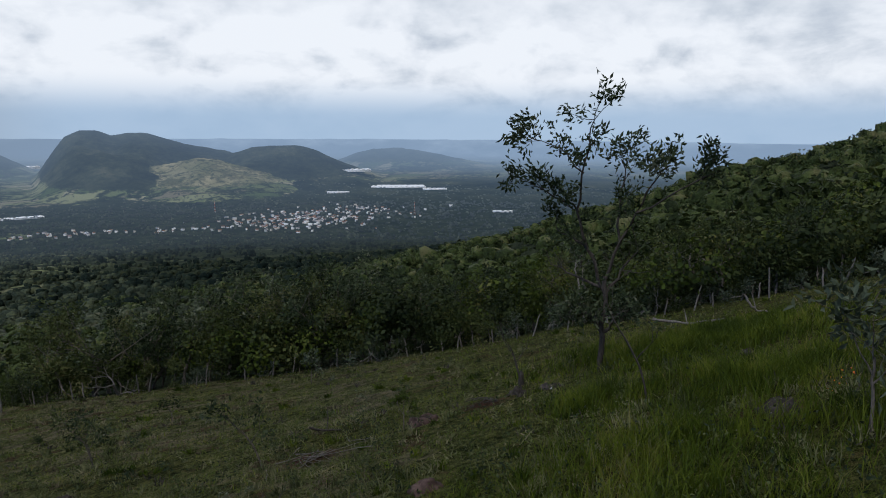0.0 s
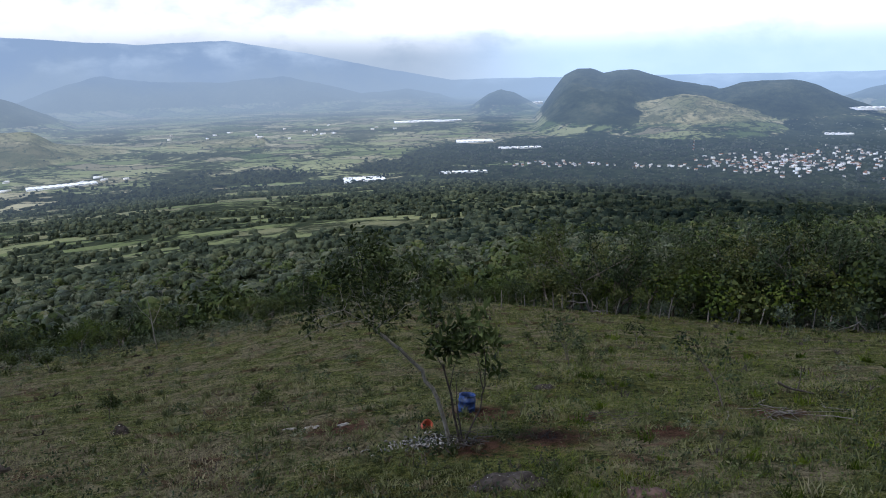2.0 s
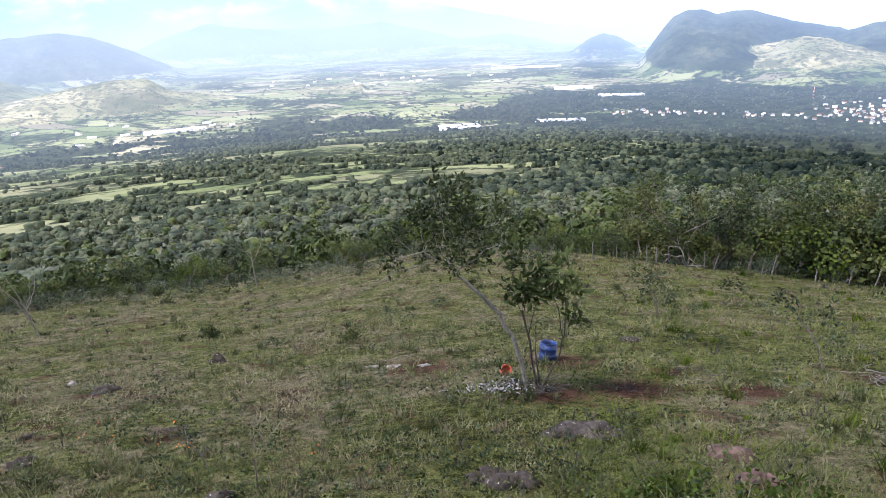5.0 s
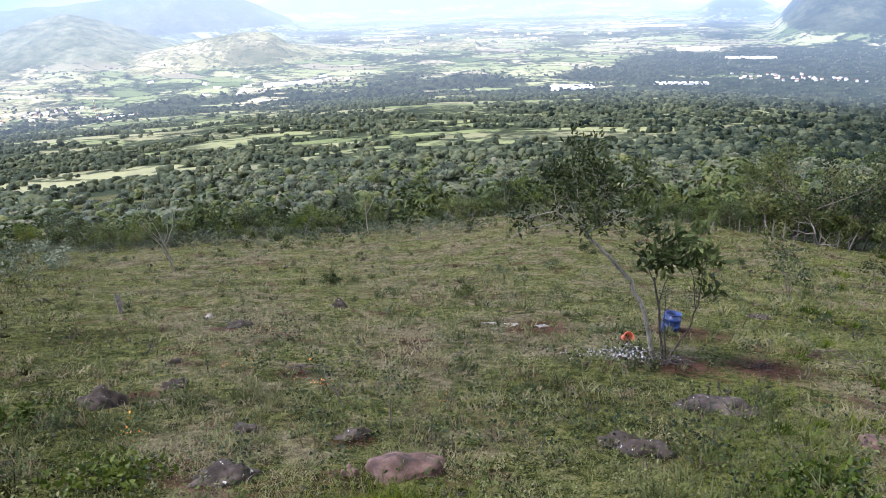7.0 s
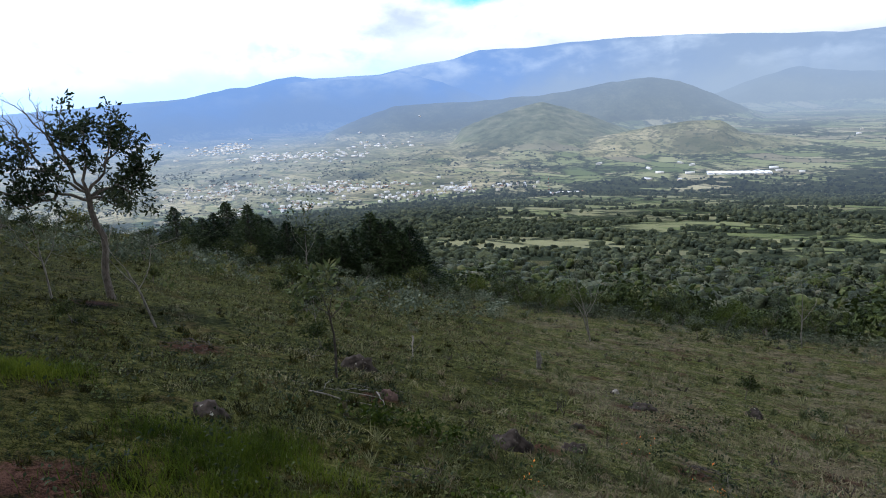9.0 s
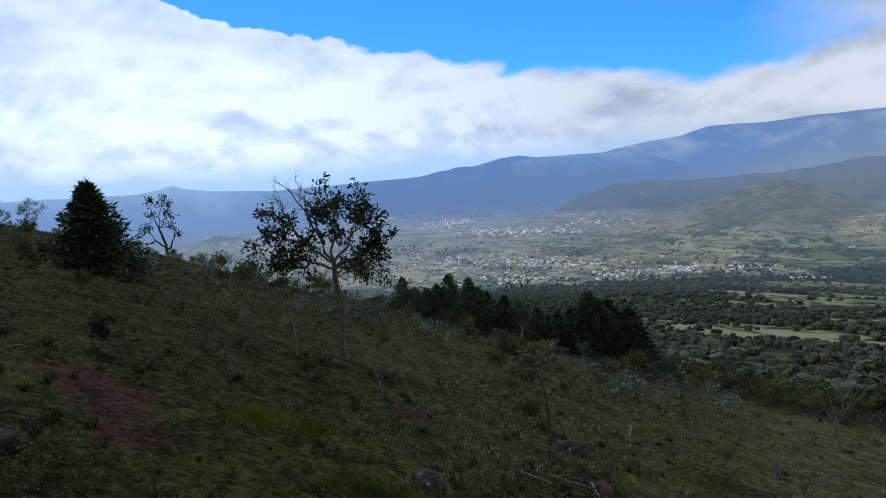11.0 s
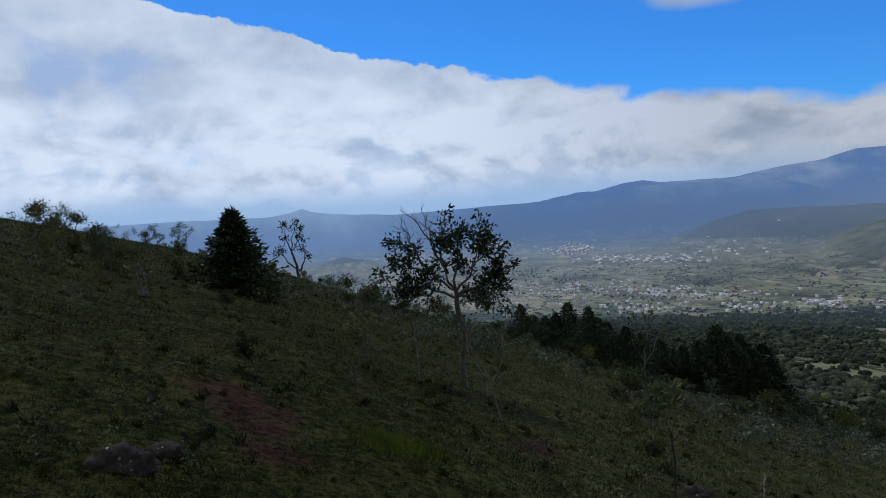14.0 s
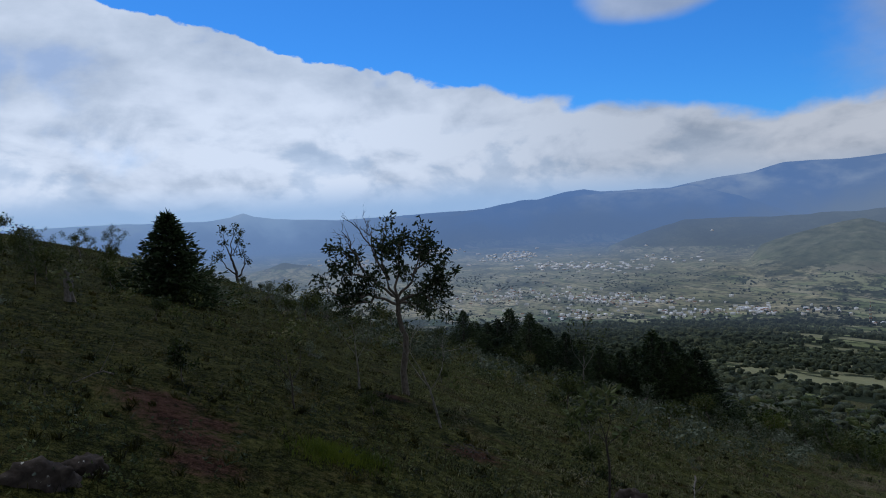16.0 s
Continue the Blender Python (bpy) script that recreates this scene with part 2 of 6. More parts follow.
# the farthest range: azimuth, elevation of the skyline
RANGE = np.array([(-180, -1.2), (-82, -1.2), (-15, -1.2), (-9.9, -1.2), (-5.3, -0.34), (-0.8, 0.66), (3.6, 1.5), (7.8, 2.26), (9.9, 2.16), (13.9, 2.02), (19.4, 2.39), (23.3, 2.64), (30.4, 2.86), (33.4, 2.76), (36.7, 2.58), (39.6, 2.66), (40.7, 2.66),
                  (43, 2.06), (46.2, 1.68), (49, 1.2), (54.5, 1.2), (55.8, 1.47), (57.2, 1.3), (60, 0.7), (64, 0.2), (71, 0.0), (76.3, -0.13), (81.5, 0.2), (83.2, 0.5), (84, 0.82), (85, 0.5), (87, 0.25), (93.5, 0.36), (98, 0.3), (180, -0.5)])
VALLEY, TILT = 262.0, 80.0


def drop(r):
    """How far the valley floor lies below the bank."""
    return VALLEY - TILT * np.clip((r - 1600) / 3390, 0, 1)


def ridge_rises(x, y, a, r):
    """What each ridge adds to the valley floor."""
    warp = 1.5 * fbm(x / 420, y / 420, 3, 77)
    gully = np.abs(fbm(x / 210 + 3, y / 210, 4, 78)) * 2
    bumps = fbm(x / 75, y / 75, 3, 79)
    out = []
    for line, d, front, back, cover, steep in RIDGES:
        el = np.interp(a, line[:, 0], line[:, 1], -9.0, -9.0) + 0.16 * fbm(a / 0.8, a * 0 + d, 4, 19)
        top = np.maximum(drop(d) + d * np.tan(np.radians(el)), 0)
        u = np.where(r < d, (d - r) / front, (r - d) / back)
        w = u * (1 + 0.6 * warp * smooth(u, 0.05, 0.5))
        w = np.clip(w + 0.10 * bumps * smooth(u, 0.03, 0.2), 0, 1) ** steep
        k = (0.55 * (1 - w) + 0.45 * (1 - smooth(w, 0.0, 1.0))) * (1 - 0.42 * gully * smooth(u, 0.04, 0.3))
        out.append(top * k)
    return out


def height(x, y):
    """The ground's height at x, y (arrays or numbers)."""
    x, y = np.asarray(x, float), np.asarray(y, float)
    r = np.maximum(np.hypot(x, y), 1e-3)
    a = np.degrees(np.arctan2(-x, y))
    a = a + 2.2 * fbm(x / 30 + 5, y / 30, 2, 31) * smooth(r, 20, 60) * (1 - smooth(r, 900, 1600))
    rim_el = sum(np.interp(a + d, RIM[:, 0], RIM[:, 1]) for d in (-4, -2, 0, 2, 4)) / 5
    rim_r = sum(np.interp(a + d, RIM[:, 0], RIM[:, 2]) for d in (-8, 0, 8)) / 3
    rim_t = np.tan(np.radians(rim_el))
    start = -0.38 * np.cos(np.radians(a))
    bend = (rim_t + (EYE + BANK) / rim_r - start) / rim_r
    near = start * r + bend * r * r - BANK * smooth(r, 0.7, 2.6)
    # beyond the rim, out to the valley floor
    lr = np.log(r)
    knots = [np.log(rim_r), math.log(90.0), math.log(220.0), math.log(600.0), math.log(1000.0), math.log(1600.0), math.log(4990.0)]
    floor = lambda d, h: -h / d
    tans = [rim_t] + [np.tan(np.radians(np.interp(a, LOW[:, 0], LOW[:, i]))) for i in (1, 2, 3)] + [floor(1000.0, 189.0), floor(1600.0, VALLEY), floor(4990.0, VALLEY - TILT)]
    t = np.where(lr <= knots[0], tans[0], 0.0)
    for i in range(6):
        k0, k1 = knots[i], knots[i + 1]
        u = np.clip((lr - k0) / (k1 - k0), 0, 1)
        if i == 5:      # level floor
            t = np.where(lr > k0, -drop(r) / r, t)
        else:
            t = np.where((lr > k0) & (lr <= k1), tans[i] + (tans[i + 1] - tans[i]) * u, t)
    far = EYE + r * t
    z = np.where(r < rim_r, near, far)
    # hills and far ranges
    rise = np.max(ridge_rises(x, y, a, r), 0)
    sky = np.interp(a, RANGE[:, 0], RANGE[:, 1]) + 0.12 * fbm(a / 1.6, a * 0 + 3, 4, 19)
    crest = (drop(4750) + 4750 * np.tan(np.radians(sky))) * smooth(r, 4350, 4750) * (1 - 0.25 * smooth(r, 4760, 4980))
    spur = np.abs(fbm(a / 2.4 + 0.4 * fbm(a, r / 200, 2, 44), r / 900, 4, 40)) * 2
    crest = crest * (1 - 0.7 * spur * (1 - smooth(r, 4650, 4750)))
    z = z + np.maximum(rise, crest)
    # unevenness of the pasture and the slopes
    z = z + 0.16 * fbm(x / 2.6, y / 2.6, 3, 3) * smooth(r, 0.5, 4) + 0.05 * fbm(x / 0.5, y / 0.5, 2, 4) * (1 - smooth(r, 25, 40))
    z = z + (2.5 * fbm(x / 40, y / 40, 3, 6) * smooth(r, 50, 110) + 12 * fbm(x / 260, y / 260, 3, 8) * smooth(r, 260, 700)) * (1 - smooth(r, 1500, 1800))
    return z


def polar(az, r):
    """x, y at an azimuth (degrees from +Y towards -X) and a distance."""
    return -r * np.sin(np.radians(az)), r * np.cos(np.radians(az))


def on_ground(x, y, sink=0.0):
    return Vector((x, y, float(height(x, y)) - sink))


# ---- materials ----
def surface(name, build, rough=0.85, spec=0.25):
    """A procedural material: build(k, where) gives colour and, if it likes, a bump height, bump distance and a roughness."""
    m = bpy.data.materials.new(name)
    m.use_nodes = True
    k = Nodes(m.node_tree)
    where = k.add("ShaderNodeNewGeometry").outputs["Position"]
    got = build(k, where)
    got = got if isinstance(got, dict) else {"colour": got}
    p = k.add("ShaderNodeBsdfPrincipled")
    k.put(got["colour"], p.inputs["Base Color"])
    k.put(got.get("rough", rough), p.inputs["Roughness"])
    k.put(spec, p.inputs["Specular IOR Level"])
    k.put(got.get("metal", 0.0), p.inputs["Metallic"])
    if "bump" in got:
        b = k.add("ShaderNodeBump")
        k.put(got["bump"], b.inputs["Height"])
        b.inputs["Distance"].default_value = got.get("depth", 0.02)
        b.inputs["Strength"].default_value = got.get("strength", 0.8)
        k.put(b.outputs[0], p.inputs["Normal"])
    out = k.add("ShaderNodeOutputMaterial")
    result = p.outputs[0]
    if "through" in got:        # light that shines through leaves
        t = k.add("ShaderNodeBsdfTranslucent")
        k.put(got["colour"], t.inputs[0])
        mixer = k.add("ShaderNodeMixShader")
        k.put(got["through"], mixer.inputs[0])
        k.put(p.outputs[0], mixer.inputs[1])
        k.put(t.outputs[0], mixer.inputs[2])
        result = mixer.outputs[0]
    if "glow" in got:           # haze painted as a glow over far surfaces
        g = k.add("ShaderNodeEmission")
        k.put(got["haze_tint"], g.inputs[0])
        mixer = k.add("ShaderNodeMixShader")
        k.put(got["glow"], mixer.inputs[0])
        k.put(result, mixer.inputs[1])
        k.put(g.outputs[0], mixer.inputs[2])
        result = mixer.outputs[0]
    k.put(result, out.inputs[0])
    return m


def leaf_material(name, dark, mid, light, odd=None, through=0.3, single=0.45, crown=0.3, relief=False):
    """single: how far each leaf goes its own way; crown: scale of the slower change."""
    def build(k, where):
        geo = k.add("ShaderNodeNewGeometry")
        info = k.add("ShaderNodeObjectInfo")
        island = geo.outputs["Random Per Island"]
        v = k.math("ADD", k.math("MULTIPLY", island, single), k.math("MULTIPLY", k.fade(k.noise(where, crown, 3), 0.3, 0.7), 1.0 - single))
        v = k.math("ADD", v, k.math("MULTIPLY", k.math("SUBTRACT", info.outputs["Random"], 0.5), 0.35))
        if relief:      # masses of leaves seen from afar
            tufted = k.noise(where, 1.5, 5, 0.68)
            v = k.math("ADD", v, k.math("MULTIPLY", k.math("SUBTRACT", tufted, 0.5), 1.1))
        stops = [(0.15, dark), (0.5, mid), (0.82, light)] + ([(0.95, odd)] if odd else [])
        got = {"colour": k.ramp(v, *stops), "through": through, "rough": 0.62}
        if relief:
            got.update({"bump": tufted, "depth": 0.7})
        return got
    return surface(name, build, 0.6, 0.12)


def wood_canopy(k, where):
    geo = k.add("ShaderNodeNewGeometry")
    v = k.math("ADD", k.math("MULTIPLY", geo.outputs["Random Per Island"], 0.10), k.math("MULTIPLY", k.fade(k.noise(where, 0.11, 2), 0.3, 0.7), 0.35))
    v = k.math("ADD", v, k.math("MULTIPLY", k.noise(where, 0.009, 4), 0.55))
    tufted = k.noise(where, 0.55, 4, 0.65)
    v = k.math("ADD", v, k.math("MULTIPLY", k.math("SUBTRACT", tufted, 0.5), 0.5))
    c = k.ramp(v, (0.22, (0.019, 0.027, 0.019)), (0.40, (0.036, 0.046, 0.031)), (0.54, (0.055, 0.067, 0.041)), (0.70, (0.085, 0.096, 0.052)), (0.88, (0.111, 0.107, 0.078)))
    # Haze before the far crowns is painted as emission, growing with distance.
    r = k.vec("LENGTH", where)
    return {"colour": c, "bump": tufted, "depth": 1.6, "glow": k.math("MULTIPLY", k.math("POWER", k.math("DIVIDE", k.math("SUBTRACT", r, 850.0), 3700.0, None, True), 1.15), 0.94), "haze_tint": (0.38, 0.49, 0.63)}


# Darker copy of the woods' colour, with cloud shade put into it.
def shaded_woods(k, where):
    geo = k.add("ShaderNodeNewGeometry")
    v = k.math("ADD", k.math("MULTIPLY", geo.outputs["Random Per Island"], 0.15), k.math("MULTIPLY", k.fade(k.noise(where, 0.03, 5, 0.7), 0.3, 0.7), 0.85))
    # Distance haze is painted over these crowns as a glow too.
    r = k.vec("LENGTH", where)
    tufted = k.noise(where, 0.5, 4, 0.65)
    v = k.math("ADD", v, k.math("MULTIPLY", k.math("SUBTRACT", tufted, 0.5), 0.5))
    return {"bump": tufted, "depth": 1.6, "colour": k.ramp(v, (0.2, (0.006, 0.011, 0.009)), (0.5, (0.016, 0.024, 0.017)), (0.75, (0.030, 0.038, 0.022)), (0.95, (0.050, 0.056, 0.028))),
            "glow": k.math("MULTIPLY", k.math("POWER", k.math("DIVIDE", k.math("SUBTRACT", r, 850.0), 3700.0, None, True), 1.15), 0.94), "haze_tint": (0.38, 0.49, 0.63)}


def pasture(k, where):
    """Grazed grass, dry stalks and red soil, by the land's own masks."""
    masks = k.add("ShaderNodeAttribute")
    masks.attribute_name = "land"
    sep = k.add("ShaderNodeSeparateColor")
    k.put(masks.outputs["Color"], sep.inputs[0])
    soil, wood, lush = sep.outputs
    fine = k.noise(where, 7.0, 7, 0.68)
    tiny = k.noise(where, 48.0, 3, 0.7)
    mid = k.noise(where, 1.7, 5, 0.6)
    broad = k.noise(where, 0.33, 5, 0.6)
    mixed = k.math("ADD", k.math("ADD", k.math("MULTIPLY", fine, 0.42), k.math("MULTIPLY", tiny, 0.40)), k.math("MULTIPLY", mid, 0.18))
    mixed = k.math("ADD", k.math("MULTIPLY", k.math("SUBTRACT", mixed, 0.5), 1.5), 0.505)
    green = k.ramp(mixed, (0.39, (0.009, 0.012, 0.003)), (0.47, (0.036, 0.044, 0.011)), (0.54, (0.086, 0.092, 0.027)), (0.62, (0.152, 0.145, 0.056)))
    dry = k.ramp(mixed, (0.39, (0.023, 0.017, 0.010)), (0.5, (0.085, 0.069, 0.044)), (0.62, (0.175, 0.148, 0.103)))
    earth = k.ramp(mixed, (0.39, (0.012, 0.006, 0.004)), (0.5, (0.042, 0.020, 0.013)), (0.62, (0.092, 0.050, 0.034)))
    patch = k.math("ADD", k.math("MULTIPLY", broad, 0.55), k.math("MULTIPLY", mid, 0.45))
    grass = k.mix(k.fade(k.math("SUBTRACT", patch, k.math("MULTIPLY", lush, 0.26)), 0.45, 0.58, 0.0, 0.8), green, dry)
    # Darkest grass, for lush patches and the shoulder, where shade is put in.
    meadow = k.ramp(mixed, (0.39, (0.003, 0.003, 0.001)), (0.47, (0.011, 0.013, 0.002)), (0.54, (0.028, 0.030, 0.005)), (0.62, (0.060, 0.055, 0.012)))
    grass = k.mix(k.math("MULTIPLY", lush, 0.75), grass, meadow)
    bare = k.fade(k.math("ADD", soil, k.math("MULTIPLY", k.math("SUBTRACT", fine, 0.5), 0.9)), 0.35, 0.65)
    worn = k.math("ADD", k.math("MULTIPLY", k.noise(where, 0.8, 5, 0.66), 0.75), k.math("MULTIPLY", fine, 0.25))
    bare = k.math("MAXIMUM", bare, k.math("MULTIPLY", k.fade(worn, 0.54, 0.60), k.math("SUBTRACT", 0.75, k.math("MULTIPLY", lush, 0.6))))
    near = k.mix(bare, grass, earth)
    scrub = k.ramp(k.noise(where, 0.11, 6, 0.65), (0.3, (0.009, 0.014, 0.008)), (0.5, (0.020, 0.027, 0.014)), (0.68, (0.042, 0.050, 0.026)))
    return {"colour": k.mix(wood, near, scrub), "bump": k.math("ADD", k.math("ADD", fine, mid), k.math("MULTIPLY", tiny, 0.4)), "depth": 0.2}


def valley(k, where, glow=True):
    """Fields, hedges and woods of the valley floor; towards the mountains a painted haze glow takes over."""
    masks = k.add("ShaderNodeAttribute")
    masks.attribute_name = "land"
    sep = k.add("ShaderNodeSeparateColor")
    k.put(masks.outputs["Color"], sep.inputs[0])
    tan, wood, hill = sep.outputs
    warp = k.add("ShaderNodeTexNoise")
    k.put(where, warp.inputs["Vector"])
    warp.inputs["Scale"].default_value = 0.006
    bent = k.vec("ADD", where, k.vec("MULTIPLY", k.vec("SUBTRACT", warp.outputs["Color"], (0.5, 0.5, 0.5)), (90, 90, 0)))
    turn = k.add("ShaderNodeMapping")
    turn.inputs["Rotation"].default_value = (0, 0, 0.35)
    turn.inputs["Scale"].default_value = (0.6, 1.5, 0)
    k.put(bent, turn.inputs["Vector"])
    cells = k.add("ShaderNodeTexVoronoi")
    cells.distance = "CHEBYCHEV"
    cells.inputs["Scale"].default_value = 0.0105
    k.put(turn.outputs[0], cells.inputs["Vector"])
    pick = k.add("ShaderNodeSeparateColor")
    k.put(cells.outputs["Color"], pick.inputs[0])
    edges = k.add("ShaderNodeTexVoronoi")
    edges.feature = "DISTANCE_TO_EDGE"
    edges.inputs["Scale"].default_value = 0.0105
    k.put(turn.outputs[0], edges.inputs["Vector"])
    field = k.ramp(pick.outputs[0], (0.0, (0.07, 0.10, 0.04)), (0.2, (0.16, 0.19, 0.085)), (0.4, (0.29, 0.295, 0.155)), (0.58, (0.18, 0.21, 0.095)), (0.76, (0.37, 0.34, 0.215)), (0.95, (0.20, 0.18, 0.12)))
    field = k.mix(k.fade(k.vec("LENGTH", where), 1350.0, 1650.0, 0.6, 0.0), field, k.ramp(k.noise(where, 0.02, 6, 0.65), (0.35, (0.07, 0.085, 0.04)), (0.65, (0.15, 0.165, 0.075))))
    tan = k.fade(k.math("ADD", tan, k.math("MULTIPLY", k.math("SUBTRACT", k.noise(where, 0.014, 6, 0.62), 0.5), 1.5)), 0.36, 0.54)
    field = k.mix(tan, field, k.ramp(k.noise(where, 0.01, 5), (0.35, (0.19, 0.19, 0.095)), (0.5, (0.34, 0.305, 0.17)), (0.66, (0.44, 0.385, 0.24))))
    field = k.mix(k.math("MULTIPLY", tan, k.fade(pick.outputs[1], 0.45, 0.55, 0.0, 0.5)), field, (0.15, 0.16, 0.08))
    rows = k.noise(where, 0.05, 6, 0.65)
    trees = k.ramp(k.noise(where, 0.03, 7, 0.7), (0.32, (0.010, 0.015, 0.010)), (0.5, (0.024, 0.032, 0.018)), (0.68, (0.049, 0.057, 0.031)))
    slope = k.math("ADD", k.math("MULTIPLY", k.noise(where, 0.006, 6, 0.6), 0.6), k.math("MULTIPLY", k.noise(where, 0.04, 5, 0.7), 0.4))
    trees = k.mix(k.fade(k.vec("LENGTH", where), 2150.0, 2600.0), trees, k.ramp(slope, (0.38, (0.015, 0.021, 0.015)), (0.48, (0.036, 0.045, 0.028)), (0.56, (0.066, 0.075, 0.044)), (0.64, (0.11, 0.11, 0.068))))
    bushes = k.fade(k.noise(where, 0.055, 4, 0.6), 0.54, 0.60)
    hedge = k.math("MULTIPLY", k.fade(edges.outputs[0], 0.03, 0.10, 1.0, 0.0), k.fade(rows, 0.40, 0.5))
    scatter = k.fade(k.math("ADD", k.noise(where, 0.004, 5, 0.6), k.math("MULTIPLY", rows, 0.55)), 0.76, 0.86)
    cover = k.math("MAXIMUM", k.math("MAXIMUM", hedge, scatter), k.fade(k.math("ADD", wood, k.math("MULTIPLY", k.math("SUBTRACT", rows, 0.5), 1.2)), 0.35, 0.65))
    colour = k.mix(k.math("MULTIPLY", cover, k.math("SUBTRACT", 1.0, k.math("MULTIPLY", tan, 0.4))), field, trees)
    heath = k.ramp(k.noise(where, 0.02, 6, 0.6), (0.35, (0.055, 0.07, 0.04)), (0.5, (0.11, 0.125, 0.075)), (0.65, (0.19, 0.19, 0.12)))
    colour = k.mix(k.math("MULTIPLY", hill, 0.85), colour, heath)
    colour = k.mix(k.math("MULTIPLY", k.math("MULTIPLY", bushes, tan), 0.8), colour, (0.05, 0.062, 0.035))
    got = {"colour": colour, "bump": rows, "depth": 9.0}
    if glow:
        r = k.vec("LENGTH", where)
        # Aerial haze is put into emission, stronger with distance, tinted by bearing.
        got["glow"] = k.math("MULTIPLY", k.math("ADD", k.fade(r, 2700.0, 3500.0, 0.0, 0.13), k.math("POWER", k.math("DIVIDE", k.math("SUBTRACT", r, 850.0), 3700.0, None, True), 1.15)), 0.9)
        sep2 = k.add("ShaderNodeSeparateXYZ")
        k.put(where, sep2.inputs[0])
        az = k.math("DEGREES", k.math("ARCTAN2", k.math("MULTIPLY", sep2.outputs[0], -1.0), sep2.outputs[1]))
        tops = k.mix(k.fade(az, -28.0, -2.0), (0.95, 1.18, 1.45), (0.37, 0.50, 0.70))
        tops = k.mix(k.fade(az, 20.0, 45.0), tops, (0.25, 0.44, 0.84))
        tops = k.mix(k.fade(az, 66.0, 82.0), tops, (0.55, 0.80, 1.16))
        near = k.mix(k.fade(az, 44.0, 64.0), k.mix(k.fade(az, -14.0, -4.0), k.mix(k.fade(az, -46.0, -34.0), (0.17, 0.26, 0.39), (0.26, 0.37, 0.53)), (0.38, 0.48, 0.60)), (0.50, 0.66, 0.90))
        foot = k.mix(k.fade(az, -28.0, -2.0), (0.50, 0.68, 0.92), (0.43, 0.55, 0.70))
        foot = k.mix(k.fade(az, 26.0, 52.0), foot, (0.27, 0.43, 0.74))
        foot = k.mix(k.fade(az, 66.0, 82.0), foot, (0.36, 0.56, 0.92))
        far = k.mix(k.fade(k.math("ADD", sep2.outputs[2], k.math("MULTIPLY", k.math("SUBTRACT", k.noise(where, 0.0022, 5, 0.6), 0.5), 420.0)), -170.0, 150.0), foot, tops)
        far = k.mix(k.math("MULTIPLY", k.fade(k.noise(k.vec("MULTIPLY", where, (1, 1, 2.2)), 0.0026, 6, 0.55), 0.42, 0.74), k.fade(sep2.outputs[2], -80.0, 160.0, 0.0, 0.6)), far, (0.80, 0.95, 1.12))       # mist on the ranges, put into the glow
        got["haze_tint"] = k.mix(k.fade(r, 2600.0, 4300.0), near, far)
    return got


def bark_of(a, b):
    def build(k, where):
        n = k.noise(k.vec("MULTIPLY", where, (1, 1, 0.35)), 28.0, 5, 0.65)
        return {"colour": k.ramp(n, (0.32, a), (0.62, b)), "bump": n, "depth": 0.012}
    return build


def rock_face(k, where):
    n = k.noise(where, 6.0, 7, 0.62)
    spots = k.noise(where, 17.0, 3, 0.5)
    c = k.ramp(n, (0.3, (0.013, 0.010, 0.009)), (0.5, (0.036, 0.030, 0.026)), (0.7, (0.078, 0.065, 0.056)))
    c = k.mix(k.fade(spots, 0.66, 0.72, 0.0, 0.75), c, (0.36, 0.36, 0.32))
    return {"colour": c, "bump": n, "depth": 0.04}


def red_rock(k, where):
    n = k.noise(where, 5.0, 7, 0.62)
    return {"colour": k.ramp(n, (0.34, (0.016, 0.010, 0.008)), (0.5, (0.056, 0.033, 0.026)), (0.68, (0.12, 0.078, 0.064))), "bump": n, "depth": 0.04}


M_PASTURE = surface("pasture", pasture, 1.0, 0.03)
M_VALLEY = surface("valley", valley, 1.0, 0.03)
M_GRASS = leaf_material("grass", (0.029, 0.038, 0.013), (0.090, 0.100, 0.040), (0.165, 0.163, 0.080), (0.198, 0.172, 0.106), 0.35, 0.3, 0.75)
M_LUSH = leaf_material("lush_grass", (0.022, 0.038, 0.003), (0.060, 0.086, 0.007), (0.115, 0.140, 0.014), (0.165, 0.145, 0.045), 0.4, 0.35, 0.9)
M_FRESH = leaf_material("fresh_grass", (0.036, 0.052, 0.014), (0.085, 0.103, 0.032), (0.141, 0.152, 0.057), (0.175, 0.160, 0.084), 0.4, 0.4, 1.2)
M_DRY = leaf_material("dry_stalks", (0.057, 0.047, 0.027), (0.114, 0.095, 0.057), (0.190, 0.160, 0.103), None, 0.2)
M_LEAF = leaf_material("tree_leaves", (0.014, 0.022, 0.007), (0.040, 0.053, 0.015), (0.085, 0.099, 0.030), (0.122, 0.118, 0.046))
M_OAK = leaf_material("oak_leaves", (0.015, 0.024, 0.011), (0.032, 0.047, 0.020), (0.065, 0.080, 0.040), (0.122, 0.129, 0.084))
M_BRIGHT = leaf_material("bright_leaves", (0.01804, 0.03116, 0.0041), (0.04428, 0.0656, 0.0082), (0.082, 0.1033, 0.0164), (0.1148, 0.1107, 0.0328))
M_GREY = leaf_material("grey_leaves", (0.036, 0.048, 0.028), (0.076, 0.094, 0.058), (0.135, 0.155, 0.108), None, 0.2)
M_NEEDLE = leaf_material("needles", (0.010, 0.019, 0.008), (0.022, 0.037, 0.014), (0.046, 0.066, 0.026), None, 0.12)
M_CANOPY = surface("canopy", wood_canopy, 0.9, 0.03)
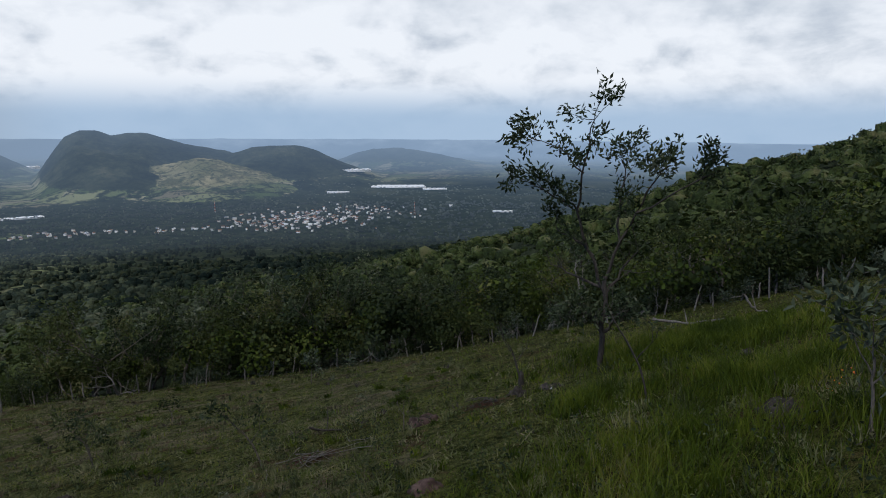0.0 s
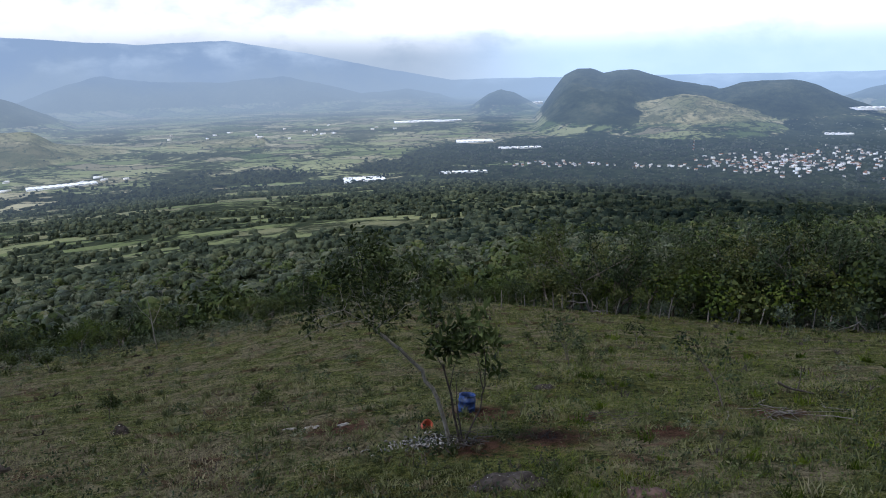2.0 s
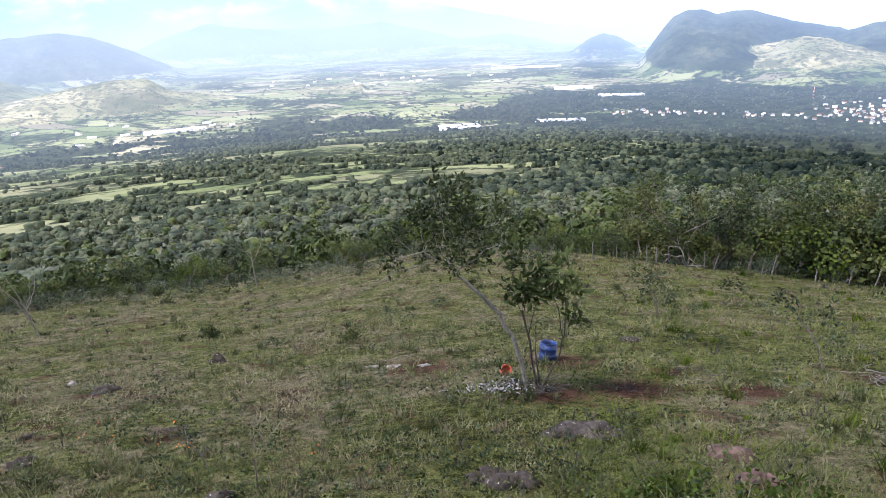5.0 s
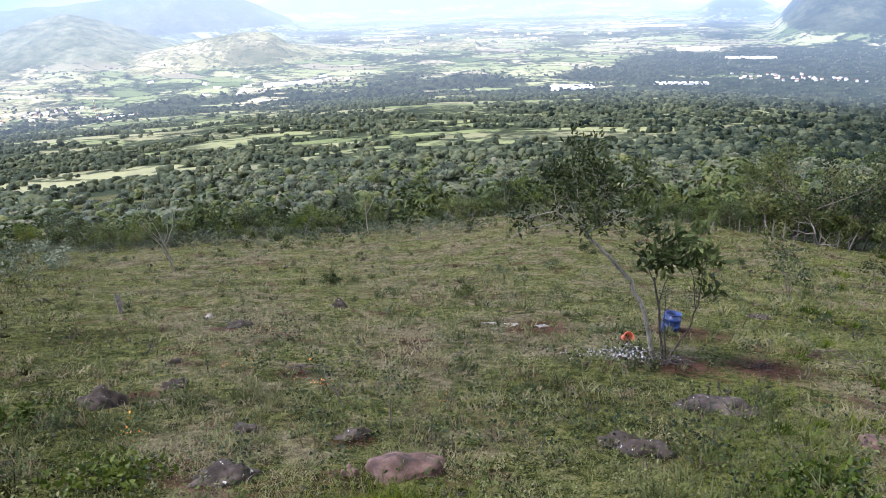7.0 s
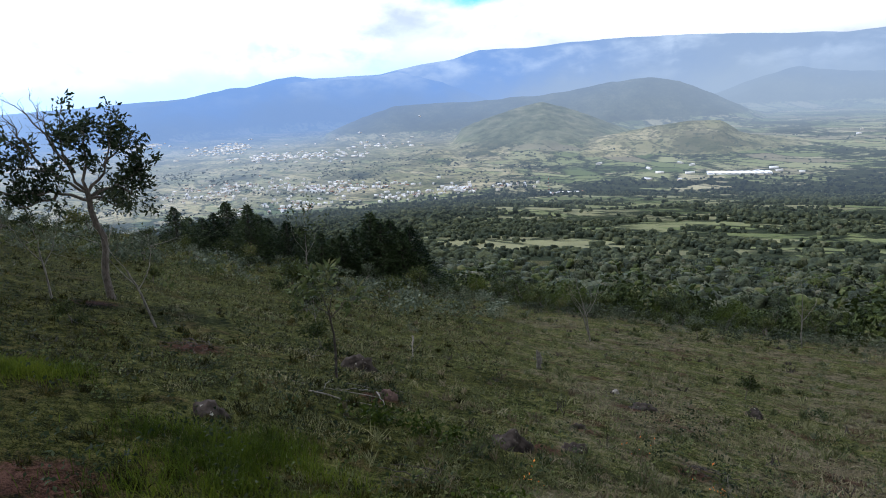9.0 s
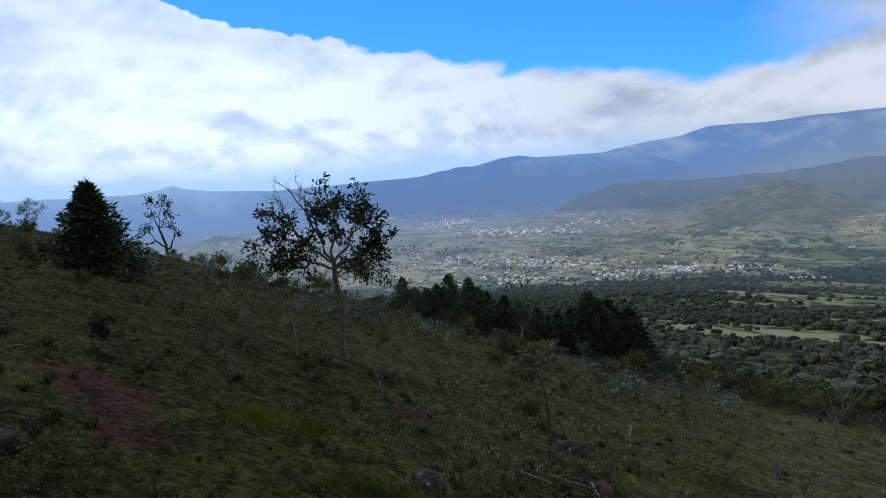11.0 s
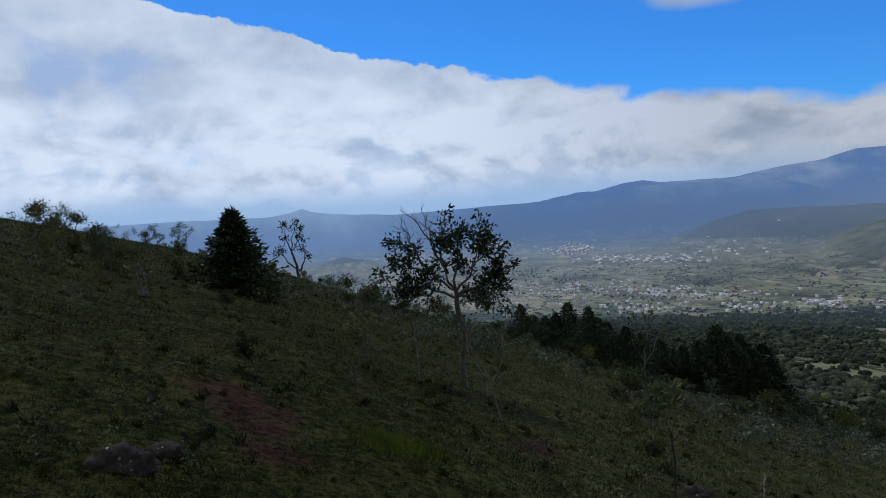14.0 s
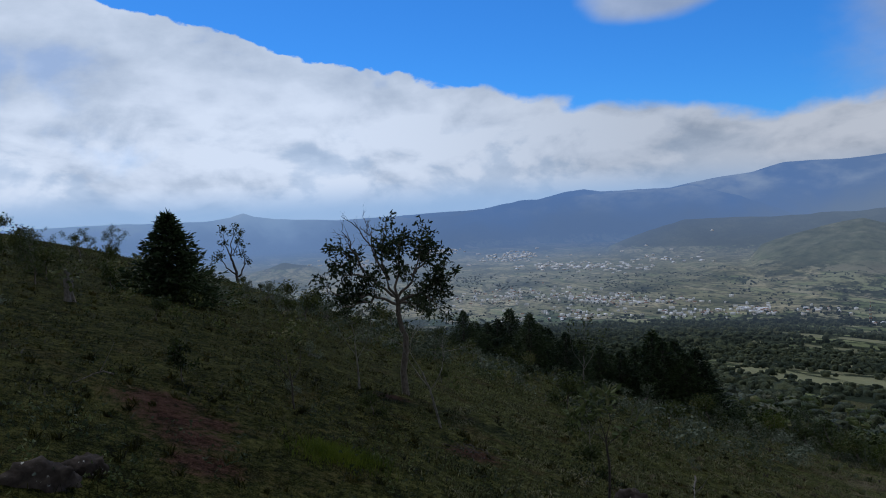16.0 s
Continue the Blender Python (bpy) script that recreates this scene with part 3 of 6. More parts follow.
M_SCRUB = leaf_material("scrub_leaves", (0.019, 0.026, 0.014), (0.052, 0.064, 0.034), (0.098, 0.110, 0.062), (0.135, 0.128, 0.085), 0.12, 0.15, 0.16, True)
M_WOODS = leaf_material("wood_leaves", (0.014, 0.022, 0.006), (0.038, 0.055, 0.014), (0.078, 0.096, 0.028), (0.12, 0.118, 0.05), 0.15, 0.25, 0.16, True)
M_WOODBRIGHT = leaf_material("bright_wood_leaves", (0.01804, 0.02788, 0.00656), (0.04264, 0.05904, 0.0123), (0.0779, 0.0943, 0.02296), (0.1066, 0.1025, 0.041), 0.15, 0.25, 0.2, True)
M_YOUNG = leaf_material("young_leaves", (0.021, 0.032, 0.010), (0.053, 0.072, 0.022), (0.100, 0.120, 0.044), (0.136, 0.132, 0.064))
M_SAGE = leaf_material("sage_leaves", (0.017, 0.022, 0.009), (0.038, 0.046, 0.021), (0.072, 0.082, 0.044), None, 0.2)
# Grass of the left shoulder, its shade put into the colour.
M_SHADEGRASS = leaf_material("shaded_grass", (0.006, 0.0068, 0.0012), (0.018, 0.019, 0.003), (0.039, 0.038, 0.007), (0.076, 0.058, 0.019), 0.3, 0.4, 1.6)
M_SHADEWOODS = surface("shaded_woods", shaded_woods, 0.9, 0.03)
M_BARK = surface("bark", bark_of((0.044, 0.036, 0.029), (0.136, 0.116, 0.096)))
M_PALE = surface("pale_bark", bark_of((0.068, 0.060, 0.051), (0.203, 0.188, 0.161)))
M_DARKBARK = surface("dark_bark", bark_of((0.020, 0.016, 0.014), (0.060, 0.050, 0.042)))
M_DEAD = surface("dead_wood", bark_of((0.052, 0.046, 0.040), (0.160, 0.144, 0.126)))
M_ROCK = surface("rock", rock_face, 0.95, 0.08)
M_REDROCK = surface("red_rock", red_rock)
M_STONE = surface("pale_stone", lambda k, w: {"colour": k.ramp(k.noise(w, 8, 6, 0.62), (0.32, (0.060, 0.054, 0.046)), (0.5, (0.150, 0.139, 0.124)), (0.68, (0.270, 0.255, 0.232))), "bump": k.noise(w, 9, 5), "depth": 0.03})
M_BLUE = surface("blue_plastic", lambda k, w: {"colour": k.ramp(k.noise(w, 7, 5), (0.35, (0.005, 0.011, 0.032)), (0.5, (0.007, 0.024, 0.095)), (0.7, (0.012, 0.048, 0.19))), "rough": 0.45, "bump": k.noise(w, 14, 3), "depth": 0.03}, 0.45, 0.4)
M_RUST = surface("stained_inside", lambda k, w: k.ramp(k.noise(w, 9, 5), (0.3, (0.02, 0.02, 0.025)), (0.7, (0.10, 0.08, 0.07))))
M_RED = surface("orange_plastic", lambda k, w: {"colour": k.ramp(k.noise(w, 14, 4), (0.3, (0.36, 0.055, 0.025)), (0.7, (0.55, 0.13, 0.07))), "rough": 0.5}, 0.5, 0.4)
M_HUSK = surface("bleached_husks", lambda k, w: k.ramp(k.noise(w, 22, 4), (0.38, (0.048, 0.044, 0.040)), (0.54, (0.176, 0.164, 0.152)), (0.70, (0.440, 0.424, 0.400))))
M_WALL = surface("limewash", lambda k, w: k.ramp(k.noise(w, 0.03, 2), (0.35, (0.62, 0.57, 0.51)), (0.5, (0.82, 0.81, 0.79)), (0.65, (0.70, 0.71, 0.73))))
M_ROOFS = [surface("tile_roof", lambda k, w: k.ramp(k.noise(w, 0.4, 3), (0.3, (0.19, 0.105, 0.08)), (0.7, (0.32, 0.20, 0.155)))),
           surface("zinc_roof", lambda k, w: {"colour": k.ramp(k.noise(w, 0.4, 3), (0.3, (0.55, 0.56, 0.58)), (0.7, (0.80, 0.81, 0.82))), "rough": 0.4}),
           surface("fibre_roof", lambda k, w: k.ramp(k.noise(w, 0.4, 3), (0.3, (0.20, 0.20, 0.21)), (0.7, (0.34, 0.34, 0.35))))]
M_SHEET = surface("plastic_sheeting", lambda k, w: {"colour": k.ramp(k.noise(w, 0.2, 3), (0.3, (0.72, 0.74, 0.76)), (0.7, (0.85, 0.86, 0.87))), "rough": 0.4})
M_MAST = surface("mast_paint", lambda k, w: k.mix(k.fade(k.math("FRACT", k.math("MULTIPLY", k.vec("DOT_PRODUCT", w, (0, 0, 1)), 0.12)), 0.48, 0.52), (0.55, 0.54, 0.53), (0.36, 0.13, 0.10)))
M_FLOWER = surface("orange_flowers", lambda k, w: k.ramp(k.noise(w, 30, 2), (0.3, (0.60, 0.10, 0.03)), (0.7, (0.80, 0.30, 0.05))))


# ---- mesh helpers ----
def mesh_of(name, verts, faces, material, flat=False):
    """A mesh from arrays: faces is one array of triangles or quads, or a list of such arrays."""
    groups = [np.asarray(f) for f in (faces if isinstance(faces, list) else [faces]) if len(f)]
    me = bpy.data.meshes.new(name)
    verts = np.asarray(verts, np.float32)
    me.vertices.add(len(verts))
    me.vertices.foreach_set("co", verts.ravel())
    loops = np.concatenate([g.ravel() for g in groups]).astype(np.int32)
    sizes = np.concatenate([np.full(len(g), g.shape[1]) for g in groups]).astype(np.int32)
    me.loops.add(len(loops))
    me.loops.foreach_set("vertex_index", loops)
    me.polygons.add(len(sizes))
    me.polygons.foreach_set("loop_start", np.concatenate([[0], np.cumsum(sizes)[:-1]]).astype(np.int32))
    if not flat:
        me.polygons.foreach_set("use_smooth", np.ones(len(sizes), bool))
    me.update(calc_edges=True)
    me.materials.append(material)
    return me


def part(name, mesh, parent, label=""):
    ob = new(name, mesh)
    ob.parent = parent
    return tagged(ob, label)


def thing(name, at, label, category, group="", turn=0.0):
    ob = new(name)
    ob.matrix_basis = Matrix.Translation(at) @ pose(0, 0, 0, 0, 0, turn)
    return tagged(ob, label, category, group)


def unit(v):
    return v / np.maximum(np.linalg.norm(v, axis=-1, keepdims=True), 1e-9)


def leaves(rng, centres, length, width, out=None, droop=0.0, fold=0.25):
    """Folded leaves (two triangles each) at the centres, pointing out or anyhow."""
    n = len(centres)
    d = rng.normal(size=(n, 3))
    if out is not None:
        d = d * 0.75 + out * 1.1
    d[:, 2] -= droop
    d = unit(d)
    side = unit(np.cross(d, rng.normal(size=(n, 3))))
    up = np.cross(side, d)
    ln = (length * rng.uniform(0.65, 1.25, n))[:, None]
    w = (width * rng.uniform(0.7, 1.2, n))[:, None]
    mid = centres + d * ln * 0.5
    v = np.stack([centres, mid + side * w * 0.5 + up * w * fold, centres + d * ln - up * ln * 0.12, mid - side * w * 0.5 + up * w * fold], 1).reshape(-1, 3)
    i = np.arange(n)[:, None] * 4
    f = np.concatenate([i + [0, 1, 2], i + [0, 2, 3]])
    return v, f


def tube(path, radii, sides=6):
    """A tapered tube along a path of points."""
    path, radii = np.asarray(path, float), np.asarray(radii, float)
    t = np.gradient(path, axis=0)
    t = unit(t)
    ref = np.where(np.abs(t[:, 2:3]) > 0.9, [[1.0, 0, 0]], [[0, 0, 1.0]])
    a = unit(np.cross(t, ref))
    b = np.cross(t, a)
    ang = np.linspace(0, 2 * np.pi, sides, endpoint=False)
    ring = a[:, None] * np.cos(ang)[None, :, None] + b[:, None] * np.sin(ang)[None, :, None]
    v = (path[:, None] + ring * radii[:, None, None]).reshape(-1, 3)
    f = []
    for i in range(len(path) - 1):
        for j in range(sides):
            k = (j + 1) % sides
            f.append((i * sides + j, i * sides + k, (i + 1) * sides + k, (i + 1) * sides + j))
    return v, np.array(f)


def joined(pieces):
    vs, fs, at = [], [], 0
    for v, f in pieces:
        vs.append(v)
        fs.append(np.asarray(f) + at)
        at += len(v)
    return np.concatenate(vs), np.concatenate(fs)


def grow(rng, start, way, length, radius, depth, spread=0.75, kids=3, rise=0.15, wobble=0.18, sides=6):
    """Branches as tubes, and the tips with their directions."""
    pieces, tips = [], []
    n = 5 if depth > 1 else 3
    pts, d, p = [np.array(start, float)], np.array(way, float), np.array(start, float)
    for _ in range(n):
        d = unit(d + rng.normal(size=3) * wobble + np.array([0, 0, rise * 0.3]))
        p = p + d * length / n
        pts.append(p)
    end = radius * (0.55 if depth else 0.25)
    pieces.append(tube(pts, np.linspace(radius, end, n + 1), sides if depth > 1 else 3))
    if depth == 0:
        tips += [(q, d) for q in pts[1:]]
        return pieces, tips
    for i in range(kids):
        at = pts[-1] if i == 0 else pts[rng.integers(n // 2, n + 1)]
        e = unit(d + rng.normal(size=3) * spread + np.array([0, 0, rise]))
        got = grow(rng, at, e, length * rng.uniform(0.55, 0.85), end * rng.uniform(0.7, 0.95), depth - 1, spread, kids, rise, wobble, sides)
        pieces += got[0]
        tips += got[1]
    return pieces, tips


def foliage(rng, tips, per_tip, spread, length, width, droop=0.2):
    c = np.repeat(np.array([t[0] for t in tips]), per_tip, 0)
    d = np.repeat(np.array([t[1] for t in tips]), per_tip, 0)
    c = c + rng.normal(size=c.shape) * spread
    return leaves(rng, c, length, width, d, droop)


def wood_tree(name, at, label, category, seed, height_m, stem, leaf=None, bark=None, per_tip=6, leaf_len=0.16, lean=(0, 0, 1), depth=3, kids=3,
              trunk_part=0.4, spread=0.75, clump=0.12, group="", rise=0.15, bare=0.0, wobble=0.18):
    """A tree with a tapered trunk, limbs and a crown of single leaves."""
    rng = np.random.default_rng(seed)
    ob = thing(name, at, label, category, group)
    pieces, tips = grow(rng, (0, 0, -0.15), unit(np.array(lean, float)), height_m * trunk_part + 0.15, stem, depth, spread, kids, rise, wobble)
    v, f = joined(pieces)
    tops = np.array([t[0] for t in tips])
    k = height_m / max(tops[:, 2].max(), 0.1)       # bring it to its height
    v = v * [1, 1, 1] * k
    tips = [(t[0] * k, t[1]) for t in tips]
    part("trunk", mesh_of("trunk", v, f, bark or M_BARK), ob)
    if bare:
        tips = [t for t in tips if t[0][2] < height_m * (1 - bare)]
    if leaf and per_tip:
        lv, lf = foliage(rng, tips, per_tip, clump, leaf_len, leaf_len * 0.42)
        part("crown", mesh_of("crown", lv, lf, leaf), ob)
    return ob


# ---- the ground ----
# bare red soil: x, y, half width
SOIL = [(12.3, 4.4, 1.1), (8.9, 2.4, 0.7), (7.6, 9.8, 1.0), (3.2, 9.3, 1.2), (1.9, 9.2, 1.1), (-0.2, 11.6, 1.2), (2.6, 11.6, 1.3), (5.0, 9.0, 0.9), (4.2, 10.4, 0.6), (-5.7, 0.95, 0.85), (-9.5, -0.3, 0.9), (-8.7, -0.1, 0.8), (-7.7, 0.0, 0.7),
        (-10.2, -0.5, 1.0), (-9.6, 0.2, 0.6), (-10.9, 4.6, 0.9), (-7.6, 5.9, 0.6), (-5.1, 6.5, 0.5), (8.6, 0.2, 1.1), (10.9, 8.3, 0.8), (-2.0, 5.4, 0.4), (-3.6, 7.9, 0.5), (-15.5, 4.6, 0.8), (-6.3, 11.0, 0.5)]
# tall green grass: x, y, half width
LUSH = [(-5.7, 2.5, 0.9), (-5.9, 3.2, 0.6), (-4.9, 2.8, 0.6), (-6.5, 2.2, 0.7), (5.6, 2.4, 1.9), (7.6, 3.1, 1.6), (11, 3.2, 2.2), (-5.2, 2.1, 1.0), (-4.2, 2.6, 0.7), (16, 6, 3.5), (9.5, 11, 1.6), (6.0, 14, 1.5), (8.4, 1.2, 1.2), (10.2, 5.4, 1.2), (-8.5, 9.8, 1.4), (-7, 4.4, 1.3), (-9, 1.8, 0.8), (-1.2, 3.6, 0.9), (0.5, 7.2, 1.2), (-5.6, 4.4, 1.0)]


def blot(x, y, spots):
    v = np.zeros_like(x)
    for cx, cy, w in spots:
        v = np.maximum(v, np.exp(-((x - cx) ** 2 + (y - cy) ** 2) / w ** 2))
    return v


def woods(az, r):
    """How wooded the land is, 0 to 1; dark woods also paint cloud shade."""
    # This edge also follows the clouds' shade, laid out as dark woodland.
    edge = np.interp(az, [-90, -40, -28, -19, -10, 0, 13, 90], [3300, 3000, 2300, 2350, 2150, 1820, 1720, 1680])
    x, y = polar(az, r)
    e = edge * (1 + 0.22 * fbm(x / 300, y / 300, 3, 51))
    w = 1 - smooth(r, e * 0.92, e * 1.06)
    # strips of fields between the woods, long across the slope
    strips = smooth(fbm(x / 150 + 3, y / 50, 3, 52) + 0.06 * smooth(az, -6, 8), 0.05, 0.09) * smooth(r, 380, 560) * (1 - smooth(r, 1420, 1560))
    bays = smooth(fbm(x / 160 + 9, y / 60, 3, 53), 0.12, 0.16) * smooth(r, 240, 320)
    side = (1 - 0.85 * smooth(-az, 2, 18)) * (1 - 0.75 * smooth(az, 34, 48))
    w = w * (1 - strips * side) * (1 - bays * (1 - 0.75 * smooth(-az, 5, 25)) * (1 - 0.75 * smooth(az, 34, 48)))
    return w * np.where(r > 1400, 1 - smooth(az, 42, 54), 1)


def polar_sheet(name, r0, r1, steps, fine, coarse, material, far):
    az = np.concatenate([np.arange(-118, 132, fine), np.arange(132, 242, coarse)])
    rr = np.exp(np.linspace(math.log(r0), math.log(r1), steps))
    A, Rr = np.meshgrid(az, rr)
    x, y = polar(A, Rr)
    z = height(x, y)
    n = len(az)
    v = np.stack([x, y, z], -1).reshape(-1, 3)
    i, j = np.meshgrid(np.arange(len(rr) - 1), np.arange(n), indexing="ij")
    k = (j + 1) % n
    f = np.stack([i * n + j, (i + 1) * n + j, (i + 1) * n + k, i * n + k], -1).reshape(-1, 4)
    faces = [f]
    if not far:
        v = np.concatenate([v, [[0, 0, float(height(0.0, 0.001))]]])
        c = len(v) - 1
        faces.append(np.stack([np.full(n, c), np.arange(n), (np.arange(n) + 1) % n], -1))
    me = mesh_of(name, v, faces, material)
    wrapped = (A + 180) % 360 - 180
    if far:
        rises = np.array(ridge_rises(x, y, wrapped, Rr))
        top, first = rises.max(0), rises.argmax(0)
        cover = np.array([q[4] for q in RIDGES])[first]
        up = np.where(cover == 1, smooth(top, 3, 14), smooth(top, 12, 45))
        tan = up * (cover == 1) * (1.15 + 1.2 * fbm(x / 110, y / 110, 3, 14))
        tan = np.where(wrapped < -10, 0.8 * tan * smooth(top, 15, 55), tan)
        tan = np.maximum(tan, 0.56 * smooth(wrapped, 30, 44) * smooth(Rr, 1500, 1750) * (1 - smooth(Rr, 3300, 3700)) * (1 - up))
        hill = up * (cover == 2)
        wd = np.maximum(woods(wrapped, Rr) * (1 - up), up * (cover == 0))
        wd = np.maximum(wd, 0.35 * up * (cover == 1) * (wrapped < -10))
        wd = np.maximum(wd, smooth(Rr, 4300, 4500))
        masks = (np.clip(tan, 0, 1), np.clip(wd, 0, 1), hill)
    else:
        rim = np.interp(wrapped, RIM[:, 0], RIM[:, 2])
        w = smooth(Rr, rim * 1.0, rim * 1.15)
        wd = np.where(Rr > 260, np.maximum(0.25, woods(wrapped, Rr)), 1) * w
        # On the left this mask puts shade into the grass; right is greener.
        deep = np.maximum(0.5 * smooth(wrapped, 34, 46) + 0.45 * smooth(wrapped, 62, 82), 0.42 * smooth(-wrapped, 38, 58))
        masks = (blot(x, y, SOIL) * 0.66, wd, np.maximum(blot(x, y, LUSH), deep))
    cols = np.stack([*masks, np.ones_like(x)], -1).reshape(-1, 4)
    if not far:
        cols = np.concatenate([cols, [[0, 0, 0, 1]]])
    at = me.color_attributes.new("land", "FLOAT_COLOR", "POINT")
    at.data.foreach_set("color", cols.astype(np.float32).ravel())
    return new(name, me)


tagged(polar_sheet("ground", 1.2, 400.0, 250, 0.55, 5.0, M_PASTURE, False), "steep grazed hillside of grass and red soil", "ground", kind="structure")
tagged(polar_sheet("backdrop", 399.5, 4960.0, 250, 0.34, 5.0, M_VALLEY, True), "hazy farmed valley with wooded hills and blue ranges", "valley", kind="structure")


# ---- trees that stand alone ----
def limb_tree(name, at, label, category, seed, limbs, stem, leaf=None, bark=None, twigs=5, twig_len=0.5, per_tip=6, leaf_len=0.16, clump=0.08, from_part=0.45,
              bare_limbs=(), depth_spread=0.5, droop=0.35, group=""):
    """A tree whose limbs follow their own lines, given as (sideways, up) in metres across the line of sight from the bank."""
    rng = np.random.default_rng(seed)
    ob = thing(name, at, label, category, group)
    r = math.hypot(at[0], at[1])
    side, away = np.array([at[1], -at[0], 0]) / r, np.array([at[0], at[1], 0]) / r
    pieces, tips = [], []
    full = max(u for limb in limbs for _, u in limb)
    for i, limb in enumerate(limbs):
        pts = np.array([side * s + np.array([0, 0, u]) for s, u in limb])
        if i == 0:
            pts[0, 2] -= 0.15
        sway = rng.uniform(-depth_spread, depth_spread) if i else 0.0
        t = np.linspace(0, 1, len(pts))
        pts = pts + away * (t * sway)[:, None]
        fine = np.linspace(0, 1, 3 * len(pts) - 2)
        pts = np.stack([np.interp(fine, t, pts[:, c]) for c in range(3)], 1)
        pts[1:-1] += rng.normal(size=(len(pts) - 2, 3)) * stem * 0.35
        base = stem * (1.0 if i == 0 else max(0.28, 0.75 - 0.6 * limb[0][1] / full))
        pieces = [tube(pts, np.linspace(base, base * (0.6 if i == 0 else 0.25), len(pts)), 7 if i == 0 else 5)]
        if i == 0:
            trunk = part("trunk", mesh_of("trunk", *pieces[0], bark or M_BARK), ob)
            continue
        dirs = unit(np.gradient(pts, axis=0))
        for j in range(twigs):
            u = rng.uniform(from_part, 1.0) if j else 1.0
            k = min(int(u * (len(pts) - 1)), len(pts) - 1)
            d = unit(dirs[k] * 0.8 + rng.normal(size=3) * 0.75 + np.array([0, 0, 0.25]))
            got = grow(rng, pts[k], d, twig_len * rng.uniform(0.6, 1.2), max(base * 0.28, 0.006), 1, 0.7, 3, 0.2, 0.2, 4)
            pieces += got[0]
            if i not in bare_limbs:
                tips += got[1]
        part("limb", mesh_of("limb", *joined(pieces), bark or M_BARK), trunk)
    if leaf and tips and per_tip:
        lv, lf = foliage(rng, tips, per_tip, clump, leaf_len, leaf_len * 0.42, droop)
        part("crown", mesh_of("crown", lv, lf, leaf), ob)
    return ob


limb_tree("tree", on_ground(13.39, 7.07), "slender tree with dark trunk and drooping leaves on the pasture", "tree", 11,
          [[(0.00, 0.00), (0.00, 0.75), (0.05, 1.67), (0.00, 2.11)], [(0.00, 2.02), (0.27, 2.90), (0.56, 3.49), (1.49, 4.05), (2.02, 4.40)],
           [(0.00, 1.76), (-0.38, 2.68), (-0.61, 3.49), (-0.54, 4.31), (-0.43, 5.10), (-0.36, 5.54)], [(-0.61, 3.49), (-1.17, 3.83), (-1.75, 4.18)],
           [(-0.54, 4.31), (-1.08, 4.84), (-1.67, 5.02)], [(0.27, 2.90), (0.21, 3.96), (0.32, 4.58)], [(0.56, 3.49), (0.90, 4.22), (1.12, 4.49)],
           [(0.00, 1.85), (-0.63, 2.07), (-1.17, 2.29)], [(0.00, 1.67), (0.36, 2.29), (0.68, 2.64)], [(-0.27, 2.55), (-0.63, 2.90), (-1.08, 3.08)],
           [(0.02, 0.79), (-0.18, 1.14), (-0.45, 1.32)], [(0.03, 0.88), (0.27, 1.14), (0.41, 1.19)]], 0.07, M_OAK, M_DARKBARK, 7, 0.44, 6, 0.14, 0.08, 0.4, (7, 8))
limb_tree("tree", on_ground(1.6, 9.33), "leaning pale-barked tree with a flat leafy crown", "tree", 12,
          [[(0.00, 0.00), (-0.22, 0.85), (-0.46, 1.31), (-0.77, 1.70), (-1.09, 1.98), (-1.22, 2.15)], [(-1.12, 2.05), (-1.55, 2.42), (-1.95, 2.35)],
           [(-1.16, 2.18), (-0.87, 2.67), (-0.48, 2.79)], [(-1.22, 2.15), (-1.31, 2.74), (-1.46, 3.04)], [(-1.16, 2.11), (-1.55, 2.22), (-2.04, 2.11)],
           [(-1.16, 2.14), (-1.07, 2.58), (-0.97, 2.95)], [(-1.26, 2.18), (-1.55, 2.67), (-1.79, 2.83)], [(-1.12, 2.02), (-0.78, 2.30), (-0.63, 2.51)]],
          0.036, M_LEAF, M_PALE, 7, 0.31, 4, 0.105, 0.09, 0.3, (4,), 0.7)
limb_tree("sapling", on_ground(1.78, 9.36), "many-stemmed sapling with large leaves by the drum", "sapling", 13,
          [[(-0.06, 0.00), (-0.20, 0.90), (-0.30, 1.40)], [(0.0, 0.04), (0.24, 0.60), (0.34, 1.05), (0.36, 1.55), (0.26, 2.05)], [(0.32, 0.95), (0.24, 1.50), (0.10, 1.95)],
           [(-0.30, 1.34), (-0.46, 1.70), (-0.46, 2.05)], [(-0.20, 1.00), (-0.10, 1.45), (-0.18, 1.85)], [(-0.02, 0.02), (-0.10, 0.6), (-0.12, 1.0)], [(-0.30, 1.30), (-0.22, 1.62), (-0.08, 1.75)]],
          0.022, M_YOUNG, M_DARKBARK, 4, 0.22, 2, 0.19, 0.07, 0.5, (5,))
